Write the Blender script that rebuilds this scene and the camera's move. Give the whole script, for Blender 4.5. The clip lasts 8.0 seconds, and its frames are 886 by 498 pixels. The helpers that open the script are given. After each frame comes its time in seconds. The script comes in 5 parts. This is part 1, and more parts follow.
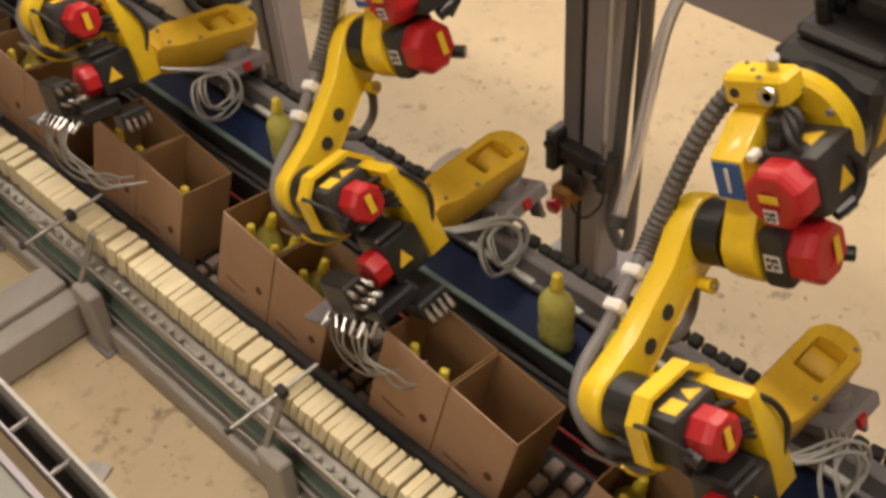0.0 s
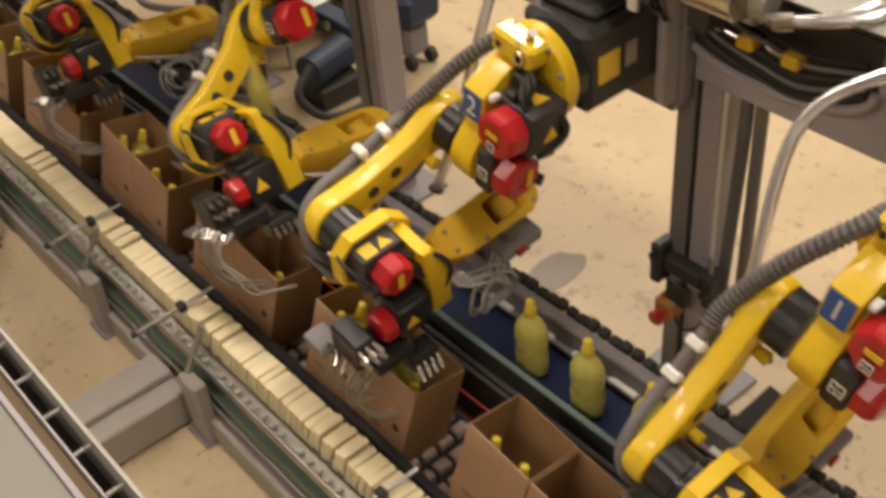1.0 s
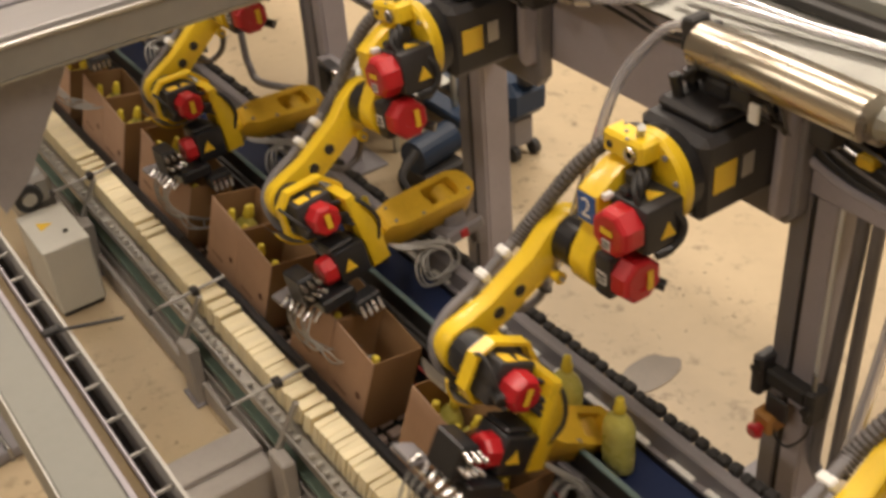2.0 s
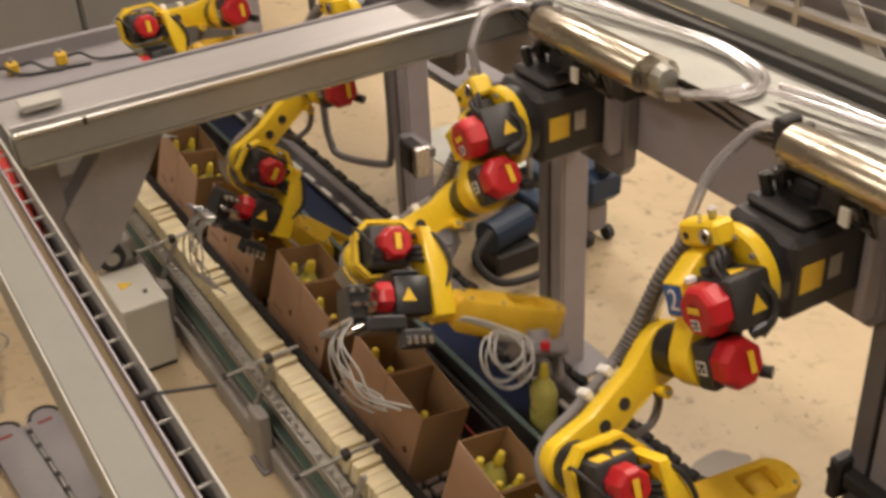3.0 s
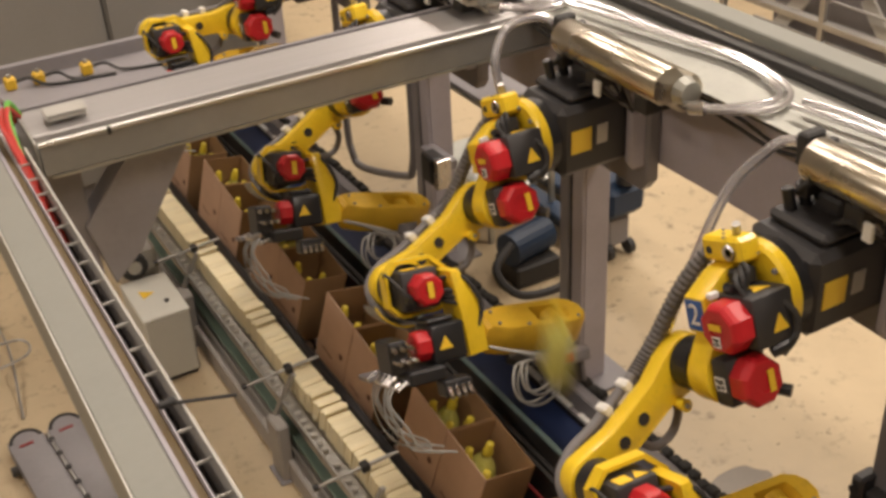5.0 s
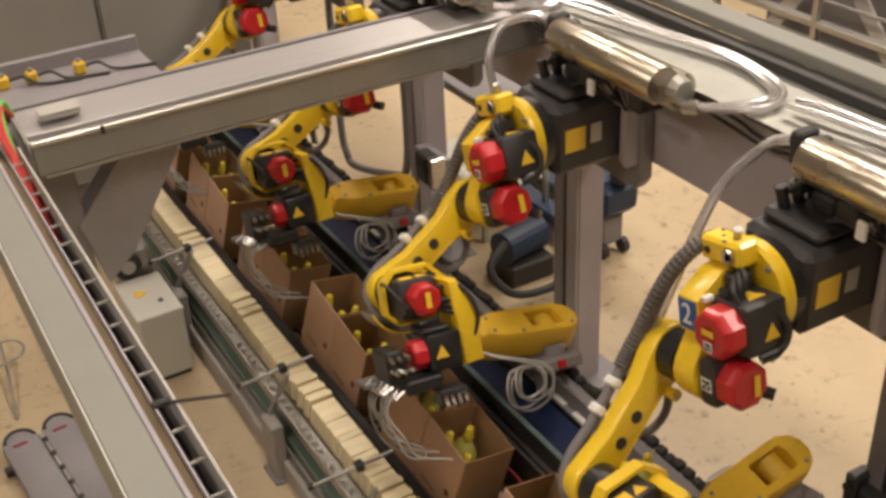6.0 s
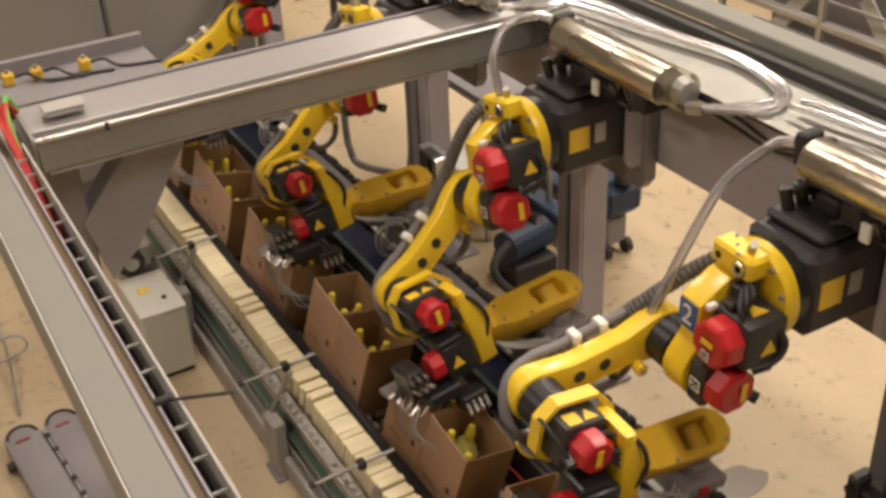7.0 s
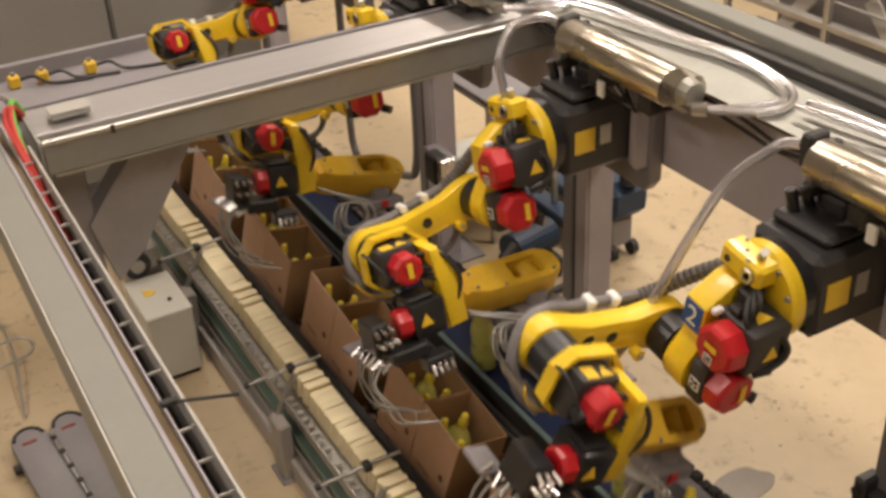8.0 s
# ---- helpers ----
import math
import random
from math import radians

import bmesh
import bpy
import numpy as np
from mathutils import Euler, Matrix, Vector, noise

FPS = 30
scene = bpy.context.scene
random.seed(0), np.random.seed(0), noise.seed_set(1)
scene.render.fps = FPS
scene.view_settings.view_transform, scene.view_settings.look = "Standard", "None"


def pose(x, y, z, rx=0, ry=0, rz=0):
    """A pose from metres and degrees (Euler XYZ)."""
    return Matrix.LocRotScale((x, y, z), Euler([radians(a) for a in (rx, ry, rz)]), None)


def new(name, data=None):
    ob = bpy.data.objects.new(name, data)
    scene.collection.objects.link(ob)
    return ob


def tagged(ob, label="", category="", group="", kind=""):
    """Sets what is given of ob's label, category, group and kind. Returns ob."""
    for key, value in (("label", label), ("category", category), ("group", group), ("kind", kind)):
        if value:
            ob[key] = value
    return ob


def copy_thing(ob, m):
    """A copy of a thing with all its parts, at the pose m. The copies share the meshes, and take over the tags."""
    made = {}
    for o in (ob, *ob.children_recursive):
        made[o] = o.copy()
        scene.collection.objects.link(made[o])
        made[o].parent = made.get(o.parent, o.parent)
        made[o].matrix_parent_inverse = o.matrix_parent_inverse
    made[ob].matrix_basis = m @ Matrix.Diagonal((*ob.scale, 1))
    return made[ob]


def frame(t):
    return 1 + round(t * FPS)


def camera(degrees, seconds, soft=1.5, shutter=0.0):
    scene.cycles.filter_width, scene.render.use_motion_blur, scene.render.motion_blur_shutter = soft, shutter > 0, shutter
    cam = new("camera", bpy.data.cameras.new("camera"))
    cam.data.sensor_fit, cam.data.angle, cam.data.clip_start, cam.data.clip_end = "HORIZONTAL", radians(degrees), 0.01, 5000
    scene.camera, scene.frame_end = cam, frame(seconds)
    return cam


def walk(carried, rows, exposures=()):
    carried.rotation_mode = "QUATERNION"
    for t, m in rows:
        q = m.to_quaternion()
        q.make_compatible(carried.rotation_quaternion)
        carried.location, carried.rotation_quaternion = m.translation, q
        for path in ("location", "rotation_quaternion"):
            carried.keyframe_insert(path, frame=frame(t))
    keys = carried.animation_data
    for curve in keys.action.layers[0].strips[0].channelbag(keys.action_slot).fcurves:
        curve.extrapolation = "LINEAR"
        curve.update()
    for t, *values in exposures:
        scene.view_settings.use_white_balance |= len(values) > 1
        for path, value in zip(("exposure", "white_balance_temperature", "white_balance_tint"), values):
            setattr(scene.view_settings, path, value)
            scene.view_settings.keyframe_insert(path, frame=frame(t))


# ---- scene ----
EYE_Z = 2.90
cam = camera(42.6, 8.0, soft=3.3, shutter=0.5)
walk(cam, [
    (0, pose(0.146, -0.132, 2.750, 45.12, 3.40, -45.47)),
    (0.5, pose(0.126, -0.099, 2.774, 46.96, 3.27, -43.91)),
    (1, pose(0.111, -0.076, 2.823, 49.70, 4.45, -40.91)),
    (1.5, pose(0.105, -0.043, 2.833, 52.29, 4.06, -37.70)),
    (1.7, pose(0.096, -0.036, 2.842, 53.10, 4.15, -36.60)),
    (2.8, pose(0, 0, EYE_Z, 57.08, 2.63, -32.15)),
    (3, pose(0, 0, EYE_Z, 58.17, 2.70, -31.23)),
    (3.5, pose(0, 0, EYE_Z, 59.17, 2.83, -29.63)),
    (4, pose(0, 0, EYE_Z, 59.21, 2.46, -29.55)),
    (5.5, pose(0, 0, EYE_Z, 58.71, 2.91, -30.23)),
    (6, pose(0, 0, EYE_Z, 58.77, 2.71, -30.35)),
    (6.5, pose(0, 0, EYE_Z, 58.73, 2.64, -30.18)),
    (7, pose(0, 0, EYE_Z, 58.74, 2.46, -30.00)),
    (7.5, pose(0, 0, EYE_Z, 58.74, 2.84, -29.85)),
    (8, pose(0, 0, EYE_Z, 58.84, 2.66, -29.80)),
], exposures=[(0.0, 0.27, 6500, 11), (1.5, 0.26, 6500, 11), (3.0, 0.21, 6400, 12), (8.0, 0.23, 6370, 12)])

# ---- light: an industrial hall under rows of warm ceiling luminaires ----
world = bpy.data.worlds.new("hall_ambient")
scene.world = world
world.use_nodes = True
world.node_tree.nodes["Background"].inputs[0].default_value = (1.0, 0.90, 0.76, 1)
world.node_tree.nodes["Background"].inputs[1].default_value = 0.25


def hall_lamp(x, y, z, sx, sy, power, color=(1.0, 0.875, 0.74)):
    d = bpy.data.lights.new("hall_luminaire", "AREA")
    d.shape, d.size, d.size_y, d.energy, d.color = "RECTANGLE", sx, sy, power, color
    ob = new("hall_luminaire", d)
    ob.matrix_world = pose(x, y, z)
    return ob


for lx, ly, p in ((-4.6, 0.5, 125), (-4.6, 5.5, 125), (1.4, -1.8, 105), (1.4, 2.8, 112), (1.4, 7.8, 105), (5.8, 0.6, 235), (5.8, 5.2, 235), (5.8, 10.0, 200)):
    hall_lamp(lx, ly, 6.4, 0.7, 3.0, p)


# ---- materials ----
def mat(name, color, rough=0.5, metal=0.0, var=0.12, scale=6.0, fine=60.0, bump=0.05, dirt=0.0, spec=0.5, trans=0.0, coat=0.0, per_piece=0.0, stretch=None):
    m = bpy.data.materials.new(name)
    m.use_nodes = True
    nt = m.node_tree
    N, L = nt.nodes, nt.links
    b = N["Principled BSDF"]
    b.inputs["Roughness"].default_value = rough
    b.inputs["Metallic"].default_value = metal
    b.inputs["Specular IOR Level"].default_value = spec
    b.inputs["Transmission Weight"].default_value = trans
    b.inputs["Coat Weight"].default_value = coat
    tc = N.new("ShaderNodeTexCoord")
    src = tc.outputs["Object"]
    if stretch:
        mp = N.new("ShaderNodeMapping")
        mp.inputs["Scale"].default_value = stretch
        L.new(src, mp.inputs["Vector"])
        src = mp.outputs["Vector"]
    n1 = N.new("ShaderNodeTexNoise")
    n1.inputs["Scale"].default_value, n1.inputs["Detail"].default_value = scale, 5
    n2 = N.new("ShaderNodeTexNoise")
    n2.inputs["Scale"].default_value, n2.inputs["Detail"].default_value = fine, 3
    L.new(src, n1.inputs["Vector"])
    L.new(src, n2.inputs["Vector"])
    add = N.new("ShaderNodeMath")
    add.operation = "MULTIPLY_ADD"
    L.new(n2.outputs["Fac"], add.inputs[0])
    add.inputs[1].default_value = 0.4
    L.new(n1.outputs["Fac"], add.inputs[2])
    ramp = N.new("ShaderNodeMapRange")
    ramp.inputs[1].default_value, ramp.inputs[2].default_value = 0.4, 1.0
    ramp.inputs[3].default_value, ramp.inputs[4].default_value = 1 - var, 1 + var
    L.new(add.outputs[0], ramp.inputs[0])
    val = ramp.outputs[0]
    if per_piece:
        oi = N.new("ShaderNodeObjectInfo")
        pr = N.new("ShaderNodeMapRange")
        pr.inputs[3].default_value, pr.inputs[4].default_value = 1 - per_piece, 1 + per_piece
        L.new(oi.outputs["Random"], pr.inputs[0])
        mu = N.new("ShaderNodeMath")
        mu.operation = "MULTIPLY"
        L.new(val, mu.inputs[0])
        L.new(pr.outputs[0], mu.inputs[1])
        val = mu.outputs[0]
    mx = N.new("ShaderNodeVectorMath")
    mx.operation = "SCALE"
    mx.inputs[0].default_value = color
    L.new(val, mx.inputs["Scale"])
    out = mx.outputs[0]
    if dirt:
        n3 = N.new("ShaderNodeTexNoise")
        n3.inputs["Scale"].default_value, n3.inputs["Detail"].default_value, n3.inputs["Roughness"].default_value = scale * 2.3, 8, 0.7
        L.new(src, n3.inputs["Vector"])
        dr = N.new("ShaderNodeMapRange")
        dr.inputs[1].default_value, dr.inputs[2].default_value = 0.56, 0.72
        dr.inputs[3].default_value, dr.inputs[4].default_value = 0.0, dirt
        L.new(n3.outputs["Fac"], dr.inputs[0])
        mix = N.new("ShaderNodeMix")
        mix.data_type = "RGBA"
        L.new(dr.outputs[0], mix.inputs[0])
        L.new(out, mix.inputs[6])
        mix.inputs[7].default_value = (0.05, 0.04, 0.03, 1)
        out = mix.outputs[2]
    L.new(out, b.inputs["Base Color"])
    if bump:
        bp = N.new("ShaderNodeBump")
        bp.inputs["Strength"].default_value, bp.inputs["Distance"].default_value = bump, 0.004
        L.new(n2.outputs["Fac"], bp.inputs["Height"])
        L.new(bp.outputs[0], b.inputs["Normal"])
    rr = N.new("ShaderNodeMapRange")
    rr.inputs[3].default_value, rr.inputs[4].default_value = max(0.03, rough - 0.08), min(1, rough + 0.08)
    L.new(n1.outputs["Fac"], rr.inputs[0])
    L.new(rr.outputs[0], b.inputs["Roughness"])
    return m


YELLOW = mat("robot_yellow_paint", (0.82, 0.56, 0.020), 0.36, var=0.10, dirt=0.22, coat=0.30)
OCHRE = mat("robot_forearm_paint", (0.66, 0.41, 0.025), 0.50, var=0.14, dirt=0.30)
BLACK = mat("motor_black", (0.032, 0.030, 0.031), 0.48, var=0.2)
GLOSS_BLACK = mat("gloss_black", (0.018, 0.018, 0.020), 0.3, var=0.2)
RUBBER = mat("rubber_dark", (0.03, 0.028, 0.027), 0.65, var=0.2)
RED = mat("motor_cap_red", (0.46, 0.012, 0.018), 0.36, var=0.10, coat=0.12)
GREY = mat("frame_grey_paint", (0.42, 0.39, 0.425), 0.5, var=0.08, dirt=0.08)
FRAMEGREY = mat("conveyor_grey_paint", (0.32, 0.295, 0.27), 0.5, var=0.1, dirt=0.12)
DGREY = mat("column_grey_paint", (0.23, 0.215, 0.225), 0.45, var=0.1, dirt=0.1)
LGREY = mat("cabinet_grey_paint", (0.41, 0.395, 0.36), 0.45, var=0.05)
CABGREY = mat("cabinet_warm_grey", (0.25, 0.24, 0.225), 0.5, var=0.10, scale=1.5)
BOXWHITE = mat("control_box_cream", (0.56, 0.55, 0.49), 0.5, var=0.05)
BEAMTOP = mat("beam_light_grey", (0.225, 0.225, 0.20), 0.5, var=0.06, dirt=0.08)
GALV = mat("galvanised_steel", (0.47, 0.47, 0.43), 0.40, metal=0.85, var=0.12, scale=9, stretch=(1, 1, 1))
BRUSH = mat("brushed_steel", (0.60, 0.55, 0.45), 0.28, metal=1.0, var=0.05, scale=3, fine=30, bump=0.01)
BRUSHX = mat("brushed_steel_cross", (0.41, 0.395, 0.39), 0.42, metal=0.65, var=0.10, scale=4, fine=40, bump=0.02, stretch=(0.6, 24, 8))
# front face coloured darker than the top, painting in its dark reflection
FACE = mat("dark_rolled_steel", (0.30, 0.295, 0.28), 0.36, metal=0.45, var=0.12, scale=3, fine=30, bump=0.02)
TRAYSTEEL = mat("tray_galvanised", (0.36, 0.36, 0.325), 0.45, metal=0.6, var=0.16, scale=5, dirt=0.12)
# brace grey darkened: the shade under the cross beam is in its colour
BRACE_SHADED = mat("brace_grey_paint", (0.30, 0.285, 0.295), 0.5, var=0.10, dirt=0.12)
STEEL = mat("dull_steel", (0.40, 0.39, 0.37), 0.4, metal=0.8, var=0.15)
CHROME = mat("chrome", (0.52, 0.50, 0.48), 0.26, metal=1.0, var=0.05, bump=0)
CREAM = mat("chain_cream_plastic", (0.86, 0.76, 0.50), 0.45, var=0.08, per_piece=0.06)
PADS = mat("carrier_pad", (0.52, 0.42, 0.37), 0.5, var=0.1, per_piece=0.08)
GREENB = mat("green_belt", (0.14, 0.20, 0.165), 0.5, var=0.15)
TEAL = mat("teal_edge", (0.12, 0.17, 0.165), 0.35, var=0.12)
BLUE = mat("blue_belt", (0.010, 0.022, 0.075), 0.5, var=0.12)
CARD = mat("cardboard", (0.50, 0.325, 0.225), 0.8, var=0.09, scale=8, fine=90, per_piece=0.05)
# darker copy of the cardboard, with the cartons' shade put into the colour
CARD_SHADED = mat("cardboard_inside", (0.30, 0.175, 0.08), 0.85, var=0.09, scale=8, per_piece=0.05)
CARDPRINT = mat("cardboard_print", (0.13, 0.06, 0.04), 0.8)
BOTTLE = mat("bottle_plastic", (0.54, 0.51, 0.13), 0.28, var=0.12, scale=14, coat=0.15)
CAP = mat("bottle_cap_yellow", (0.70, 0.55, 0.05), 0.35, var=0.05)
HOSE = mat("clear_hose", (0.58, 0.56, 0.58), 0.22, var=0.06, trans=0.78, bump=0)
HOSEDARK = mat("corrugated_hose", (0.105, 0.096, 0.094), 0.55, var=0.22, scale=18, dirt=0.2)
# grey-brown of the shadow painted on the floor
SHADOW_TONE = mat("oily_stain", (0.19, 0.155, 0.115), 0.34, var=0.15)
# pale colour paints the specular highlight along the cross beam's edge
EDGE_GLINT = mat("bright_folded_steel", (0.72, 0.71, 0.68), 0.30, metal=0.85, var=0.08, scale=4)
GUARD = mat("smoky_guard_plastic", (0.20, 0.185, 0.17), 0.28, var=0.12, coat=0.2)
CONDUIT = mat("grey_conduit", (0.17, 0.16, 0.165), 0.5, var=0.12)
WHITE = mat("white_plastic", (0.78, 0.77, 0.74), 0.4, var=0.04)
LABELY = mat("yellow_label", (0.80, 0.52, 0.03), 0.5, var=0.05)
LABELB = mat("blue_label", (0.02, 0.10, 0.36), 0.4, var=0.05)
LABELW = mat("white_label", (0.80, 0.79, 0.77), 0.5, var=0.04)
WALLPAINT = mat("pale_wall_paint", (0.72, 0.69, 0.63), 0.7, var=0.05, scale=1.0)
HOSE2 = mat("air_hose_plastic", (0.36, 0.355, 0.34), 0.3, var=0.08)
DUCTBROWN = mat("duct_brown", (0.17, 0.12, 0.055), 0.6, var=0.15)
ORANGE = mat("orange_wood", (0.42, 0.20, 0.05), 0.5, var=0.15)
DULLRED = mat("dull_red_paint", (0.22, 0.018, 0.018), 0.5, var=0.12)
REDCABLE = mat("red_cable", (0.45, 0.03, 0.02), 0.5, var=0.1)
GREENCABLE = mat("green_cable", (0.12, 0.42, 0.06), 0.5, var=0.1)
DARK = mat("dark_machine", (0.035, 0.032, 0.03), 0.6, var=0.2)
BLUECART = mat("blue_paint", (0.010, 0.028, 0.065), 0.5, var=0.15)


def floor_material():
    m = mat("hall_floor", (0.490, 0.388, 0.247), 0.42, var=0.10, scale=1.3, fine=14, bump=0.05)
    nt = m.node_tree
    N, L = nt.nodes, nt.links
    b = N["Principled BSDF"]
    old = b.inputs["Base Color"].links[0].from_socket
    tc = N.new("ShaderNodeTexCoord")
    sp = N.new("ShaderNodeTexNoise")
    sp.inputs["Scale"].default_value, sp.inputs["Detail"].default_value, sp.inputs["Roughness"].default_value = 10, 6, 0.68
    L.new(tc.outputs["Object"], sp.inputs["Vector"])
    big = N.new("ShaderNodeTexNoise")
    big.inputs["Scale"].default_value = 1.6
    L.new(tc.outputs["Object"], big.inputs["Vector"])
    r1 = N.new("ShaderNodeMapRange")
    r1.inputs[1].default_value, r1.inputs[2].default_value = 0.545, 0.70
    L.new(sp.outputs["Fac"], r1.inputs[0])
    r2 = N.new("ShaderNodeMapRange")
    r2.inputs[1].default_value, r2.inputs[2].default_value, r2.inputs[4].default_value = 0.40, 0.62, 1.0
    L.new(big.outputs["Fac"], r2.inputs[0])
    mu = N.new("ShaderNodeMath")
    mu.operation = "MULTIPLY"
    L.new(r1.outputs[0], mu.inputs[0])
    L.new(r2.outputs[0], mu.inputs[1])
    mix = N.new("ShaderNodeMix")
    mix.data_type = "RGBA"
    L.new(mu.outputs[0], mix.inputs[0])
    L.new(old, mix.inputs[6])
    mix.inputs[7].default_value = (0.14, 0.10, 0.065, 1)
    # small dark chips and scuffs in drifts
    chip = N.new("ShaderNodeTexNoise")
    chip.inputs["Scale"].default_value, chip.inputs["Detail"].default_value, chip.inputs["Roughness"].default_value = 24, 3, 0.55
    L.new(tc.outputs["Object"], chip.inputs["Vector"])
    r3 = N.new("ShaderNodeMapRange")
    r3.inputs[1].default_value, r3.inputs[2].default_value, r3.inputs[4].default_value = 0.63, 0.70, 0.75
    L.new(chip.outputs["Fac"], r3.inputs[0])
    drift = N.new("ShaderNodeTexNoise")
    drift.inputs["Scale"].default_value, drift.inputs["Detail"].default_value = 2.7, 4
    L.new(tc.outputs["Object"], drift.inputs["Vector"])
    r4 = N.new("ShaderNodeMapRange")
    r4.inputs[1].default_value, r4.inputs[2].default_value = 0.46, 0.60
    L.new(drift.outputs["Fac"], r4.inputs[0])
    mu2 = N.new("ShaderNodeMath")
    mu2.operation = "MULTIPLY"
    L.new(r3.outputs[0], mu2.inputs[0])
    L.new(r4.outputs[0], mu2.inputs[1])
    mix2 = N.new("ShaderNodeMix")
    mix2.data_type = "RGBA"
    L.new(mu2.outputs[0], mix2.inputs[0])
    L.new(mix.outputs[2], mix2.inputs[6])
    mix2.inputs[7].default_value = (0.10, 0.07, 0.045, 1)
    L.new(mix2.outputs[2], b.inputs["Base Color"])
    return m


FLOOR = floor_material()


# ---- mesh helpers ----
def part(name, bm, material, parent=None, label="", m=None):
    me = bpy.data.meshes.new(name)
    bm.normal_update()
    bm.to_mesh(me)
    bm.free()
    me.materials.append(material)
    ob = new(name, me)
    if parent:
        ob.parent = parent
    if m is not None:
        ob.matrix_basis = m
    if label:
        ob["label"] = label
    return ob


def again(ob, parent, m):
    """One more piece on the same mesh."""
    o = new(ob.name.split(".")[0], ob.data)
    o.parent = parent
    o.matrix_basis = m
    return o


def smooth(ob, angle=35):
    for p in ob.data.polygons:
        p.use_smooth = True
    ob.data.set_sharp_from_angle(angle=radians(angle))
    return ob


def thing(name, x, y, z, label, category, group="", kind=""):
    e = new(name)
    e.empty_display_size = 0.1
    e.matrix_basis = pose(x, y, z)
    return tagged(e, label, category, group, kind)


def B(bm, x0, y0, z0, x1, y1, z1, bevel=0.0, m=None, seg=1):
    r = bmesh.ops.create_cube(bm, size=1)
    vs = r["verts"]
    t = Matrix.Translation(((x0 + x1) / 2, (y0 + y1) / 2, (z0 + z1) / 2)) @ Matrix.Diagonal((abs(x1 - x0), abs(y1 - y0), abs(z1 - z0), 1))
    bmesh.ops.transform(bm, matrix=t, verts=vs)
    if bevel:
        es = list({e for v in vs for e in v.link_edges})
        g = bmesh.ops.bevel(bm, geom=es, offset=bevel, segments=seg, affect="EDGES", profile=0.5)
        vs = list({v for f in g["faces"] for v in f.verts} | {v for v in vs if v.is_valid})
    if m is not None:
        bmesh.ops.transform(bm, matrix=m, verts=vs)
    return bm


def box(x0, y0, z0, x1, y1, z1, bevel=0.0, m=None):
    return B(bmesh.new(), x0, y0, z0, x1, y1, z1, bevel, m)


def C(bm, a, b, r, r2=None, seg=20, caps=True):
    a, b = Vector(a), Vector(b)
    d = b - a
    q = d.to_track_quat("Z", "Y").to_matrix().to_4x4()
    m = Matrix.Translation((a + b) / 2) @ q
    bmesh.ops.create_cone(bm, cap_ends=caps, segments=seg, radius1=r, radius2=r if r2 is None else r2, depth=d.length, matrix=m)
    return bm


def rod(a, b, r, r2=None, seg=16):
    return C(bmesh.new(), a, b, r, r2, seg)


def lathe(bm, profile, m=None, seg=20, sx=1.0, sy=1.0):
    """A turned body about z from (radius, height) pairs."""
    rings = []
    for r, z in profile:
        rings.append([bm.verts.new((r * sx * math.cos(2 * math.pi * i / seg), r * sy * math.sin(2 * math.pi * i / seg), z)) for i in range(seg)])
    for a, b in zip(rings, rings[1:]):
        for i in range(seg):
            bm.faces.new((a[i], a[(i + 1) % seg], b[(i + 1) % seg], b[i]))
    bm.faces.new(rings[0][::-1])
    bm.faces.new(rings[-1])
    if m is not None:
        bmesh.ops.transform(bm, matrix=m, verts=[v for r in rings for v in r])
    return bm


def prism(bm, outline, depth, m=None, bevel=0.0):
    """An outline in xz, drawn out along y by depth about the middle."""
    a = [bm.verts.new((x, -depth / 2, z)) for x, z in outline]
    b = [bm.verts.new((x, depth / 2, z)) for x, z in outline]
    n = len(a)
    fs = [bm.faces.new(a), bm.faces.new(b[::-1])]
    for i in range(n):
        fs.append(bm.faces.new((a[i], b[i], b[(i + 1) % n], a[(i + 1) % n])))
    bmesh.ops.recalc_face_normals(bm, faces=fs)
    vs = a + b
    if bevel:
        es = list({e for f in fs[:2] for e in f.edges})
        g = bmesh.ops.bevel(bm, geom=es, offset=bevel, segments=2, affect="EDGES", profile=0.5)
        vs = list({v for f in g["faces"] for v in f.verts} | {v for v in vs if v.is_valid})
    if m is not None:
        bmesh.ops.transform(bm, matrix=m, verts=vs)
    return bm


def spline(points, n=8):
    p = [Vector(q) for q in points]
    p = [p[0] * 2 - p[1]] + p + [p[-1] * 2 - p[-2]]
    out = []
    for i in range(1, len(p) - 2):
        for k in range(n):
            t = k / n
            out.append(0.5 * ((2 * p[i]) + (p[i + 1] - p[i - 1]) * t + (2 * p[i - 1] - 5 * p[i] + 4 * p[i + 1] - p[i + 2]) * t * t + (3 * p[i] - p[i - 1] - 3 * p[i + 1] + p[i + 2]) * t ** 3))
    out.append(p[-2])
    return out


